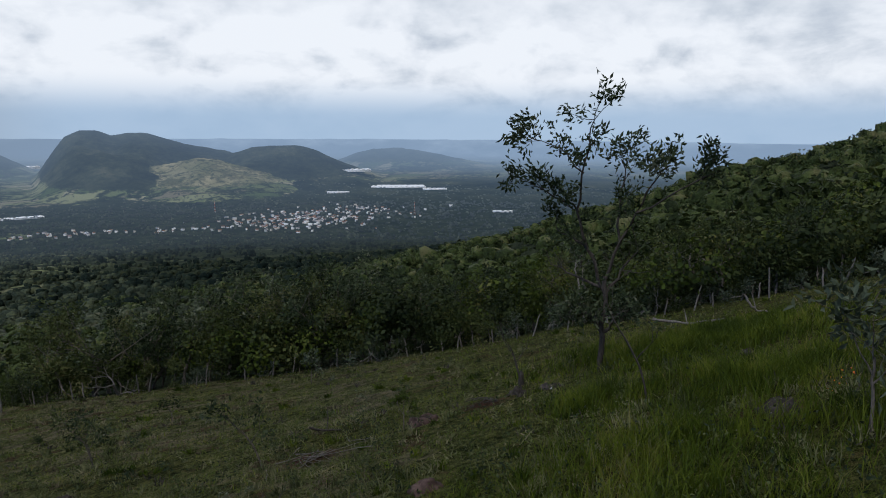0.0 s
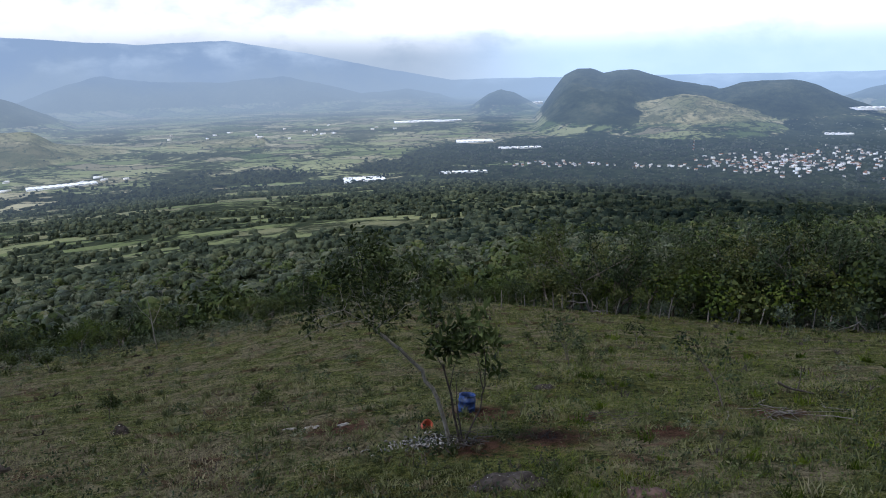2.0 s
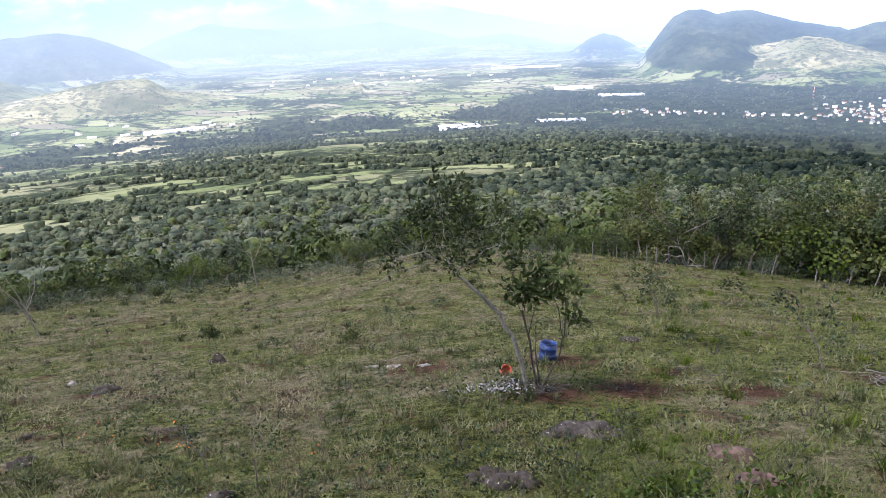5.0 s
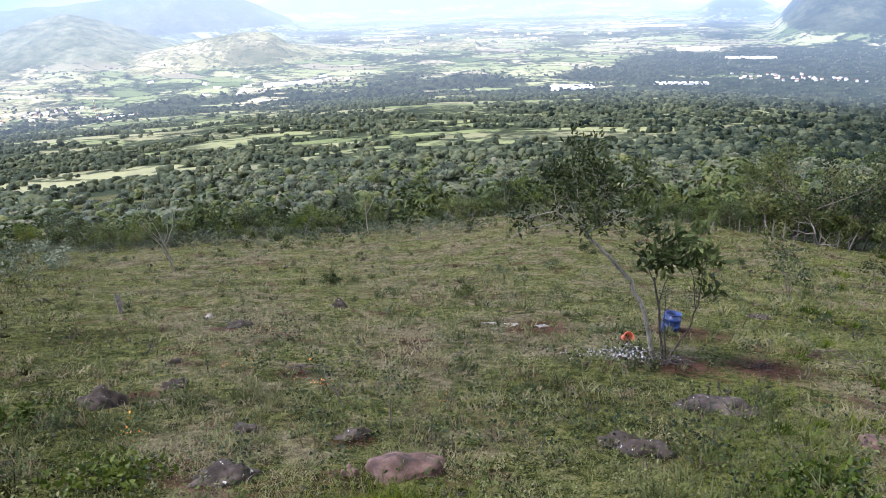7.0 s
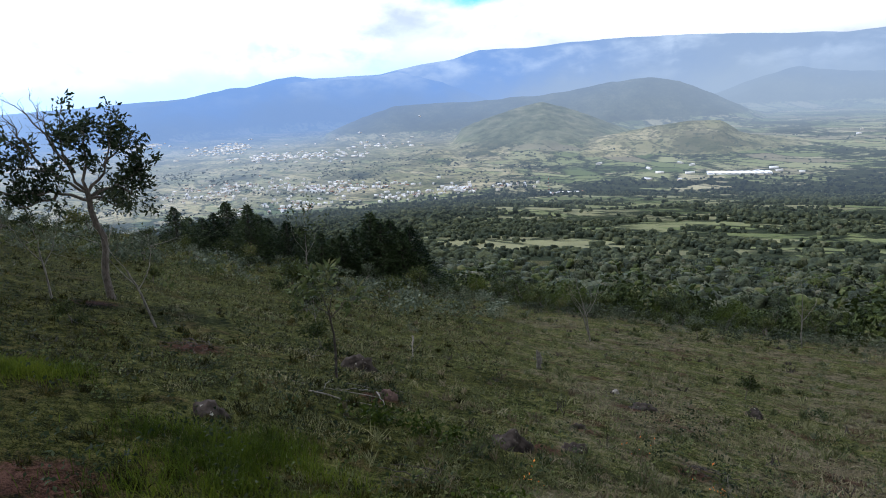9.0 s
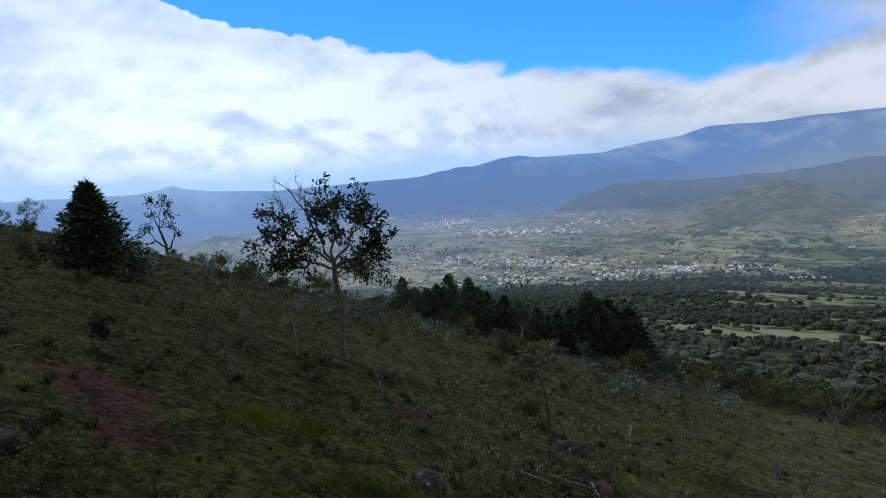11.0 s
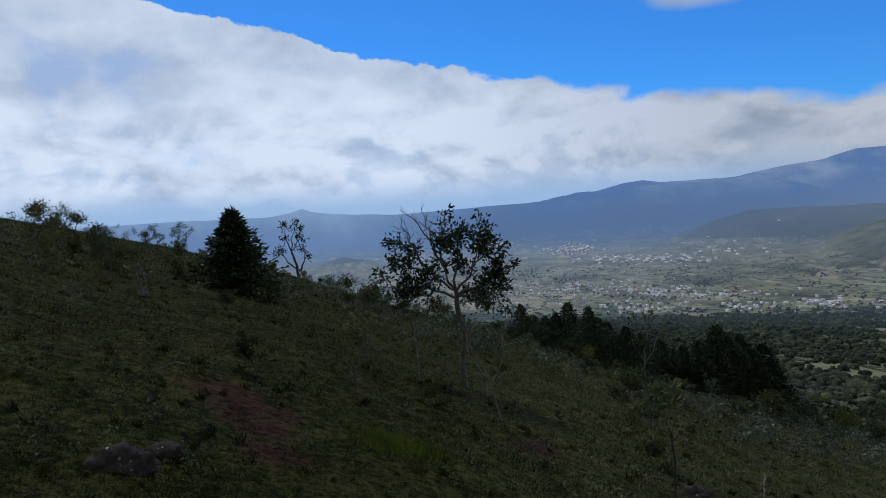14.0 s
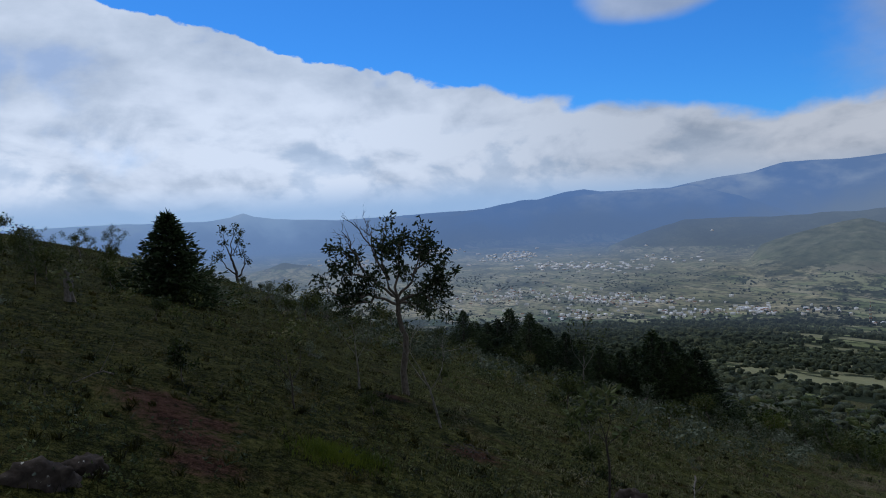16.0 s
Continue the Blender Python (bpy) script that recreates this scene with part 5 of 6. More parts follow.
def canopy_woods(name, label, material, r0, r1, count, size, quads, seed, wooded, az0=-90, az1=92):
    """Far trees, broad and low."""
    g = np.random.default_rng(seed)
    az = g.uniform(az0, az1, count)
    r = np.sqrt(g.uniform(r0 ** 2, r1 ** 2, count))
    x, y = polar(az, r)
    copses = wooded * 2.4 * smooth(fbm(x / 95 + 7, y / 34, 3, 81), -0.02, 0.12)       # rows and copses between the fields
    keep = g.uniform(0, 1, count) < np.maximum(woods(az, r), copses) * smooth(az, az0, az0 + 18) * (1 - smooth(az, az1 - 18, az1))
    az, r = az[keep], r[keep]
    x, y = polar(az, r)
    z = height(x, y)
    low = (z < -VALLEY + 45) | (r < 1700)
    x, y, z = x[low], y[low], z[low]
    w = size * g.uniform(0.5, 1.25, len(x)) * (1 + 0.6 * fbm(x / 60, y / 60, 2, 73))
    v, f = boughs(g, x, y, z - w * 0.15, w * 0.95, w, quads, 6, 2)
    tagged(new(name, mesh_of(name, v, f, material)), label, "woods", kind="stuff")


# The darker of the two wood colours carries painted cloud shade.
canopy_woods("far_woods", "woods on the lower slopes, cloud shade in their colour", M_SHADEWOODS, 320, 800, 4200, 5.4, 3, 31, 0.0, -108, 6)
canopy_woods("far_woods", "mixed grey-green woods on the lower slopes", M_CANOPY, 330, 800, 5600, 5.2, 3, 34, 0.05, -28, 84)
canopy_woods("far_woods", "woods on the valley's near side, cloud shade in their colour", M_SHADEWOODS, 780, 2200, 8500, 7.0, 2, 32, 0.04, -108, 8)
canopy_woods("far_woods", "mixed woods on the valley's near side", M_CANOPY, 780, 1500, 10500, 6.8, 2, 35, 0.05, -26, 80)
canopy_woods("far_woods", "band of woods on the valley floor, darkened as cloud shade", M_SHADEWOODS, 1480, 1950, 5200, 6.5, 2, 36, 0.0, -22, 60)
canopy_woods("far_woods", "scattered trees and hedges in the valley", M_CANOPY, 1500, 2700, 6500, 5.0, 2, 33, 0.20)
canopy_woods("far_woods", "garden trees between the houses of the towns", M_SHADEWOODS, 1350, 2500, 5200, 5.0, 2, 37, 0.45, 28, 92)


# ---- low shrubs of the shoulder, in one sheet each ----
def low_shrubs(label, material, count, az0, az1, f0, f1, tall0, tall1, seed):
    g = np.random.default_rng(seed)
    az = g.uniform(az0, az1, count * 2)
    rim = np.interp(az, RIM[:, 0], RIM[:, 2])
    r = rim * g.uniform(f0, f1, count * 2) ** 0.7
    x, y = polar(az, r)
    keep = fbm(x / 4, y / 4, 3, seed) > g.uniform(-0.18, 0.16, count * 2)
    x, y = x[keep][:count], y[keep][:count]
    n = len(x)
    tall = g.uniform(tall0, tall1, n) * (1 + 0.6 * fbm(x / 3, y / 3, 2, seed + 1))
    v, f = crowns(g, x, y, height(x, y) - 0.08 * tall, tall, tall * g.uniform(0.5, 0.9, n), 66, 0.20, 5)
    tagged(new("low_shrubs", mesh_of("low_shrubs", v, f, material)), label, "shrubs", kind="stuff")


low_shrubs("grey-green leafy shrubs over the grassy shoulder", M_GREY, 330, 40, 80, 0.35, 1.0, 0.35, 1.0, 141)
low_shrubs("dark green leafy shrubs over the grassy shoulder", M_LEAF, 230, 56, 106, 0.2, 1.0, 0.3, 0.85, 142)
low_shrubs("olive scrub where the pasture breaks off", M_SCRUB, 300, -12, 48, 0.78, 1.08, 0.3, 0.9, 143)
low_shrubs("small dark shrubs dotted over the pasture", M_OAK, 110, -50, 46, 0.12, 0.85, 0.18, 0.42, 144)


# ---- grass of the pasture ----
def blades(name, label, material, count, r0, r1, tall, wide, seed, spots=None, bend=0.5, az0=-96, az1=112):
    """Single blades, thicker far off where they stand for tufts."""
    g = np.random.default_rng(seed)
    if spots is None:
        az = g.uniform(az0, az1, count)
        r = np.exp(g.uniform(math.log(r0), math.log(r1), count))
        x, y = polar(az, r)
        clumps = fbm(x / 0.45, y / 0.45, 2, 61) + 0.6 * fbm(x / 2.2, y / 2.2, 3, 62)
        keep = (clumps > g.uniform(-0.22, 0.2, count)) & (blot(x, y, SOIL) < g.uniform(0.25, 0.9, count))
        keep &= r < np.interp(az, RIM[:, 0], RIM[:, 2]) * 1.03
        x, y, r = x[keep], y[keep], r[keep]
        h = tall * g.uniform(0.45, 1.3, len(x)) * (1 + 0.9 * fbm(x / 1.3, y / 1.3, 3, 63)) * (1 + 0.012 * r)
    else:
        pick = g.choice(len(spots), count, p=np.array([s[2] ** 2 for s in spots]) / sum(s[2] ** 2 for s in spots))
        s = np.array(spots)[pick]
        q = g.normal(size=(count, 2)) * 0.42 * s[:, 2:3]
        x, y = s[:, 0] + q[:, 0], s[:, 1] + q[:, 1]
        r = np.hypot(x, y)
        clumps = fbm(x / 0.3, y / 0.3, 2, 64)
        keep = (clumps > g.uniform(-0.3, 0.2, count)) & (r > 1.6)
        x, y, r = x[keep], y[keep], r[keep]
        h = tall * g.uniform(0.5, 1.25, len(x)) * (1 + 0.8 * fbm(x / 0.6, y / 0.6, 2, 65))
    n = len(x)
    z = height(x, y) - 0.015
    w = np.maximum(wide, 0.0011 * r) * g.uniform(0.6, 1.3, n)
    a = g.uniform(0, 2 * np.pi, n)
    side = np.stack([np.cos(a), np.sin(a), np.zeros(n)], -1)
    b = g.uniform(0, 2 * np.pi, n)
    lean = np.stack([np.cos(b), np.sin(b), np.zeros(n)], -1) * (h * bend * g.uniform(0.2, 1.3, n))[:, None]
    p = np.stack([x, y, z], -1)
    up = np.array([0, 0, 1.0])
    v = np.stack([p - side * w[:, None] / 2, p + side * w[:, None] / 2, p + side * w[:, None] * 0.35 + lean * 0.35 + up * h[:, None] * 0.6,
                  p - side * w[:, None] * 0.35 + lean * 0.35 + up * h[:, None] * 0.6, p + lean + up * h[:, None] * 0.92], 1).reshape(-1, 3)
    i = np.arange(n)[:, None] * 5
    me = mesh_of(name, v, [i + [0, 1, 2, 3], i + [3, 2, 4]], material)
    tagged(new(name, me), label, "grass", kind="stuff")


blades("grass", "short grazed green grass on the hillside", M_GRASS, 270000, 2.0, 46, 0.058, 0.0085, 101, None, 1.3, -44, 72)
blades("grass", "short green grass on the shoulder, shade in its colour", M_SHADEGRASS, 115000, 2.0, 58, 0.07, 0.007, 107, None, 1.3, 40, 112)
blades("grass", "dry straw-coloured stalks among the grass", M_DRY, 22000, 2.0, 46, 0.09, 0.004, 102, None, 0.9, -50, 52)
blades("grass", "tall lush green grass in patches", M_LUSH, 15000, 0, 0, 0.17, 0.008, 103, [p for p in LUSH if p[0] < 4 and p[1] < 4], 0.8)
blades("grass", "knee-high lush grass of the upper meadow", M_LUSH, 34000, 0, 0, 0.36, 0.010, 110, [p for p in LUSH if p[0] > 4 and p[1] < 8], 0.8)
blades("grass", "rough tussocks of the far pasture", M_GRASS, 52000, 9, 52, 0.05, 0.03, 104, None, 2.2, -96, 68)
blades("grass", "rough tussocks of the shoulder, shade in their colour", M_SHADEGRASS, 28000, 9, 60, 0.06, 0.03, 108, None, 2.2, 50, 112)
blades("grass", "yellowed tussocks of the far pasture", M_DRY, 15000, 9, 55, 0.06, 0.014, 105, None, 1.8, -96, 56)
blades("grass", "tufts of brighter grass on the pasture", M_FRESH, 22000, 5, 50, 0.05, 0.016, 106, None, 2.0, -96, 74)
blades("grass", "fresh green grass of the upper meadow", M_LUSH, 95000, 2.2, 40, 0.075, 0.008, 109, None, 1.4, -96, -12)


def tufts(name, label, material, count, r0, r1, per, tall, seed, az0=-95, az1=110):
    """Tussocks: blades that spring from one root."""
    g = np.random.default_rng(seed)
    az = g.uniform(az0, az1, count)
    r = np.exp(g.uniform(math.log(r0), math.log(r1), count))
    x, y = polar(az, r)
    keep = (fbm(x / 3.0, y / 3.0, 2, seed) > g.uniform(-0.2, 0.15, count)) & (r < np.interp(az, RIM[:, 0], RIM[:, 2]))
    x, y, r = x[keep], y[keep], r[keep]
    n = len(x)
    size = tall * g.uniform(0.5, 1.4, n)
    root = np.stack([x, y, height(x, y) - 0.02], -1)[:, None] + g.normal(size=(n, per, 3)) * [0.22, 0.22, 0] * size[:, None, None]
    a = g.uniform(0, 2 * np.pi, (n, per))
    out = g.uniform(0.1, 0.75, (n, per))
    d = np.stack([np.cos(a) * out, np.sin(a) * out, np.sqrt(1 - out ** 2) * g.uniform(0.5, 1.0, (n, per))], -1) * size[:, None, None]
    side = unit(np.cross(d, g.normal(size=(n, per, 3)))) * (np.maximum(0.006, 0.0010 * r)[:, None, None])
    v = np.stack([root - side, root + side, root + d * 0.6 + side * 0.7, root + d * 0.6 - side * 0.7, root + d - [0, 0, 0.12] * size[:, None, None]], 2).reshape(-1, 3)
    i = np.arange(n * per)[:, None] * 5
    tagged(new(name, mesh_of(name, v, [i + [0, 1, 2, 3], i + [3, 2, 4]], material)), label, "grass", kind="stuff")


tufts("tussocks", "rough grey-green tussocks over the pasture", M_GRASS, 2500, 4, 46, 20, 0.24, 121, -95, 56)
tufts("tussocks", "bleached dry tussocks over the pasture", M_DRY, 900, 5, 46, 18, 0.16, 122, -40, 56)
tufts("dead_stems", "dark dry twigs of dead herbs in the pasture", M_DARKBARK, 340, 3.5, 40, 8, 0.24, 125, -95, 46)
tufts("tussocks", "fresh green tussocks in the wetter pasture", M_LUSH, 420, 4, 40, 30, 0.24, 123, -95, -20)
tufts("tussocks", "green tussocks on the shoulder, darkened as in shade", M_SHADEGRASS, 520, 5, 46, 26, 0.15, 124, 45, 110)


def weeds(name, label, material, count, r0, r1, leaf, per, seed, spots=None, tall=0.12, az1=108):
    """Small broad-leaved plants between the grass."""
    g = np.random.default_rng(seed)
    if spots:
        s = np.array(spots)[g.integers(0, len(spots), count)]
        q = g.normal(size=(count, 2)) * 0.5 * s[:, 2:3]
        x, y = s[:, 0] + q[:, 0], s[:, 1] + q[:, 1]
        r = np.hypot(x, y)
    else:
        az = g.uniform(-95, az1, count)
        r = np.exp(g.uniform(math.log(r0), math.log(r1), count))
        x, y = polar(az, r)
        keep = (fbm(x / 1.6, y / 1.6, 2, 66 + seed) > g.uniform(-0.25, 0.2, count)) & (r < np.interp(az, RIM[:, 0], RIM[:, 2]) * 1.03)
        x, y, r = x[keep], y[keep], r[keep]
    n = len(x)
    size = (1 + 0.03 * r)
    c = np.stack([x, y, height(x, y)], -1)[:, None] + np.abs(g.normal(size=(n, per, 3))) * [0, 0, 1] * tall * size[:, None, None]
    c = c + g.normal(size=(n, per, 3)) * [0.06, 0.06, 0.0] * size[:, None, None] * tall / 0.12
    out = g.normal(size=(n * per, 3)) * 0.5 + [0, 0, 0.5]
    lv, lf = leaves(g, c.reshape(-1, 3), leaf, leaf * 0.6, out, 0.0, 0.2)
    tagged(new(name, mesh_of(name, lv, lf, material)), label, "weeds", kind="stuff")


weeds("weeds", "low green broad-leaved weeds in the grass", M_FRESH, 1200, 2.2, 30, 0.045, 16, 111, None, 0.12, 52)
weeds("weeds", "low creeping mat of small leaves in the turf", M_GRASS, 4200, 2.4, 22, 0.032, 14, 117, None, 0.05, 50)
weeds("weeds", "pale grey-green weeds in the grass", M_SAGE, 300, 3.5, 34, 0.05, 14, 112, None, 0.12, 70)
weeds("weeds", "dark twiggy weeds in the pasture", M_OAK, 900, 5, 45, 0.055, 26, 113, None, 0.17)
weeds("weeds", "leafy green herbs among the grass", M_YOUNG, 900, 3, 40, 0.05, 18, 116, None, 0.10)
weeds("weeds", "leafy creeping weeds by the rocks", M_BRIGHT, 120, 0, 0, 0.075, 14, 114, [(3.0, 4.3, 0.7), (2.1, 4.6, 0.6), (-3.6, 4.0, 0.35), (-5.8, 5.2, 0.5), (-6.4, 5.0, 0.5)], 0.09)
weeds("wildflowers", "small orange wildflowers in the grass", M_FLOWER, 18, 0, 0, 0.032, 4, 115, [(-3.0, 7.2, 0.4), (-4.1, 5.0, 0.25), (2.6, 4.2, 0.3), (9.6, 1.8, 0.2), (-4.4, 8.0, 0.2), (-1.4, 6.6, 0.15)], 0.12)


# ---- rocks ----
def rock(x, y, wide, tall, seed, material=None, label="", deep=None, turn=0.0):
    g = np.random.default_rng(seed)
    bm = bmesh.new()
    bmesh.ops.create_icosphere(bm, subdivisions=4, radius=1.0)
    deep = deep or wide * 0.7
    for v in bm.verts:
        p = v.co.normalized()
        k = 1 + 0.34 * (noise.fractal(p * 1.3 + Vector((seed, 0, 0)), 0.9, 2.0, 4) - 0.1) + 0.14 * noise.noise(p * 3.1 + Vector((0, seed, 0)))
        k -= 0.14 * max(0.0, noise.cell(p * 1.7 + Vector((seed, seed, 0))))
        v.co = Vector((p.x * wide * 0.5 * k, p.y * deep * 0.5 * k, p.z * tall * k))
    me = bpy.data.meshes.new("rock")
    bm.to_mesh(me)
    bm.free()
    me.materials.append(material or M_ROCK)
    me.polygons.foreach_set("use_smooth", np.ones(len(me.polygons), bool))
    ob = new("rock", me)
    ob.matrix_basis = Matrix.Translation(on_ground(x, y, tall * 0.42)) @ pose(0, 0, 0, -12, 0, math.degrees(math.atan2(y, x)) - 90 + turn)
    tagged(ob, label or "dark weathered rock with pale lichen half buried in grass", "rock")


ROCKS = [(9.58, 8.73, 0.72, 0.26, 1), (6.17, 5.45, 0.55, 0.2, 1), (13.46, 4.06, 0.35, 0.22, 0), (8.72, 2.15, 0.6, 0.25, 0), (1.96, 7.09, 0.95, 0.24, 0), (3.30, 6.09, 0.6, 0.22, 1),
         (3.15, 5.21, 0.42, 0.26, 1), (0.69, 5.69, 0.55, 0.22, 0), (-6.15, 11.3, 0.65, 0.2, 0), (-4.9, 13.9, 0.42, 0.3, 0), (-5.2, 6.0, 0.62, 0.34, 0), (-4.85, 6.93, 0.42, 0.2, 0),
         (-3.2, 5.52, 0.4, 0.16, 0), (-2.83, 4.26, 0.62, 0.22, 0), (-1.34, 4.67, 0.95, 0.26, 1), (-2.03, 5.5, 0.4, 0.18, 0), (0.86, 5.5, 0.6, 0.24, 0), (4.53, 13.77, 0.5, 0.22, 0),
         (-7.36, 12.35, 0.26, 0.18, 2), (-9.5, 6.9, 0.7, 0.42, 0), (-7.02, 2.93, 0.42, 0.26, 0), (-7.57, 5.96, 0.34, 0.2, 1), (-0.75, 11.9, 0.36, 0.06, 2), (-0.1, 11.75, 0.3, 0.05, 2), (-1.15, 12.0, 0.28, 0.05, 2),
         (-6.5, -1.36, 0.62, 0.3, 0), (-6.9, -1.1, 0.5, 0.25, 0), (2.6, 3.7, 0.45, 0.2, 0), (3.1, 3.5, 0.4, 0.16, 2), (1.9, 3.9, 0.35, 0.16, 0), (11.6, 8.0, 0.4, 0.22, 0), (-5.7, 8.3, 0.3, 0.14, 0), (-1.75, 4.5, 0.2, 0.14, 1), (11.9, 7.3, 0.6, 0.16, 0), (-4.0, 3.2, 0.3, 0.12, 0)]
for n, (x, y, w, h, kind) in enumerate(ROCKS):
    rock(x, y, w, h, 200 + n, (M_ROCK, M_REDROCK, M_STONE)[kind], ("", "reddish bare rock half buried in grass", "flat pale stone lying in the grass")[kind])


# ---- dead wood, stumps and heaps ----
def sticks(name, label, category, x, y, spread, count, length, radius, seed, material=None, rise=0.12):
    g = np.random.default_rng(seed)
    ob = thing(name, on_ground(x, y), label, category)
    base = float(height(x, y))
    for i in range(count):
        c = g.normal(size=2) * spread * 0.5
        a, ln = g.uniform(0, 2 * np.pi), length * g.uniform(0.5, 1.2)
        t = np.linspace(-0.5, 0.5, 5)
        px, py = c[0] + np.cos(a) * t * ln + g.normal(size=5) * 0.02 * ln, c[1] + np.sin(a) * t * ln + g.normal(size=5) * 0.02 * ln
        pz = height(x + px, y + py) - base + radius + 0.01 + rise * g.uniform(0, 1) + g.normal(size=5) * 0.012
        v, f = tube(np.stack([px, py, pz], 1), radius * g.uniform(0.6, 1.2) * np.linspace(1, 0.4, 5), 5)
        part("stick", mesh_of("stick", v, f, material or M_DEAD), ob)
    return ob


sticks("brush_pile", "pile of dry grey sticks on the pasture", "brush", 7.5, 9.5, 0.7, 22, 0.9, 0.010, 301)
sticks("brush_pile", "heap of dark dry twigs on red soil", "brush", 10.9, 8.3, 0.5, 16, 0.45, 0.012, 302, M_DARKBARK)
sticks("brush_pile", "thin dry twigs scattered in the grass", "brush", -3.4, 8.0, 0.35, 14, 0.45, 0.006, 303, M_DARKBARK)
sticks("brush_pile", "dry branches lying by a sapling", "brush", -8.0, 5.6, 0.7, 6, 1.1, 0.012, 304, M_PALE, 0.05)
sticks("brush_pile", "heap of brown dead stalks on the slope", "brush", -10.9, 4.6, 0.45, 18, 0.5, 0.008, 305, M_DARKBARK)
sticks("brush_pile", "dead twigs heaped round the stems", "brush", 1.75, 9.2, 0.35, 26, 0.5, 0.009, 306, M_DARKBARK, 0.25)
sticks("brush_pile", "few dry sticks among the grass", "brush", -4.7, 3.8, 0.3, 7, 0.4, 0.006, 307, M_DARKBARK)
sticks("brush_pile", "brown dead twigs on bare soil", "brush", 4.6, 9.9, 0.8, 18, 0.5, 0.008, 308, M_DARKBARK)


def fallen(x, y, pts, radius, label, material=None, name="fallen_branch"):
    ob = thing(name, on_ground(x, y), label, "dead wood")
    base = float(height(x, y))
    pts = np.array(pts, float)
    pts[:, 2] += height(x + pts[:, 0], y + pts[:, 1]) - base
    t = np.linspace(0, 1, len(pts))
    fine = np.linspace(0, 1, 12)
    p = np.stack([np.interp(fine, t, pts[:, c]) for c in range(3)], 1)
    p[1:-1] += np.random.default_rng(int(abs(x) * 100)).normal(size=(10, 3)) * radius * 0.5
    part("branch", mesh_of("branch", *tube(p, radius * np.linspace(1, 0.5, 12), 7), material or M_DEAD), ob)
    q = p[6]
    part("fork", mesh_of("fork", *tube([q, q + [0.12, 0.1, 0.18], q + [0.2, 0.22, 0.42]], [radius * 0.5, radius * 0.4, radius * 0.15], 5), material or M_DEAD), ob)


fallen(20.5, 7.9, [(-0.5, 1.0, 0.45), (0, 0.2, 0.12), (0.35, -0.9, 0.06)], 0.05, "pale fallen log propped on the grass")
fallen(19.5, 5.6, [(-0.1, 0.5, 0.8), (0, 0.2, 0.3), (0.1, -0.3, 0.04)], 0.035, "grey broken branch leaning in the grass")
fallen(9.0, 11.2, [(-0.35, 0.1, 0.3), (0, 0, 0.12), (0.3, -0.15, 0.03)], 0.03, "short dark broken branch on the pasture", M_DARKBARK)
fallen(-10.2, -1.36, [(0.1, 0.35, 0.3), (0, 0.2, 0.27), (-0.05, -0.15, 0.0)], 0.012, "bent dry pale stick in the grass")
fallen(-10.5, 9.2, [(-0.3, 0.3, 0.5), (0, 0, 0.2), (0.2, -0.25, 0.0)], 0.02, "thin dry branch in the grass")


def stump(x, y, tall, radius, label, seed, material=None):
    g = np.random.default_rng(seed)
    ob = thing("tree_stump", on_ground(x, y), label, "stump")
    for i in range(2):
        o = np.array([0.0, 0.0]) if i == 0 else g.normal(size=2) * radius * 1.6
        h = tall * (1.0 if i == 0 else 0.75)
        q = g.normal(size=(6, 2)) * radius * 0.3
        tilt = g.normal(size=2) * 0.12
        pts = [(o[0] + tilt[0] * t * h + q[n][0], o[1] + tilt[1] * t * h + q[n][1], -0.1 + (h + 0.1) * t) for n, t in enumerate((0, 0.25, 0.5, 0.75, 0.92, 1.0))]
        v, f = tube(pts, radius * np.array([1.4, 1.0, 0.95, 0.8, 0.55, 0.1]) * g.uniform(0.85, 1.15, 6), 7)
        v = v + g.normal(size=v.shape) * radius * 0.12
        part("stem", mesh_of("stem", v, f, material or M_DEAD), ob)


stump(-10.0, 13.1, 0.55, 0.05, "short pale broken stump in the pasture", 1, M_PALE)
stump(-10.5, 13.85, 0.4, 0.045, "low pale broken stump in the pasture", 2, M_PALE)
stump(-19.2, -2.56, 0.75, 0.075, "split grey tree stump on the slope", 3)
stump(12.6, 8.6, 0.35, 0.06, "dark rotten stump on the pasture", 4, M_DARKBARK)


def husk_heap(x, y):
    """Bleached husks in a low heap."""
    g = np.random.default_rng(9)
    ob = thing("husk_heap", on_ground(x, y), "low heap of bleached white husks on the ground", "heap")
    base = float(height(x, y))
    for i in range(150):
        c = np.array([g.normal() * 0.34, g.normal() * 0.17])
        c = c + np.array([-0.25, 0.08]) * (i % 3 == 0)
        z = float(height(x + c[0], y + c[1])) - base + 0.02 + 0.10 * math.exp(-(c[0] / 0.35) ** 2) * g.uniform(0, 1)
        d = unit(g.normal(size=3) * [1, 1, 0.35])
        ln = g.uniform(0.03, 0.065)
        p = np.array([c[0], c[1], z])
        v, f = tube([p - d * ln, p, p + d * ln], [0.006, g.uniform(0.014, 0.022), 0.005], 5)
        part("husk", mesh_of("husk", v, f, M_HUSK), ob)


husk_heap(1.22, 9.55)


def lathe(profile, sides, material, name):
    v, f = [], []
    for r, z in profile:
        for j in range(sides):
            a = 2 * math.pi * j / sides
            v.append((r * math.cos(a), r * math.sin(a), z))
    for i in range(len(profile) - 1):
        for j in range(sides):
            k = (j + 1) % sides
            f.append((i * sides + j, i * sides + k, (i + 1) * sides + k, (i + 1) * sides + j))
    return mesh_of(name, v, np.array(f), material)


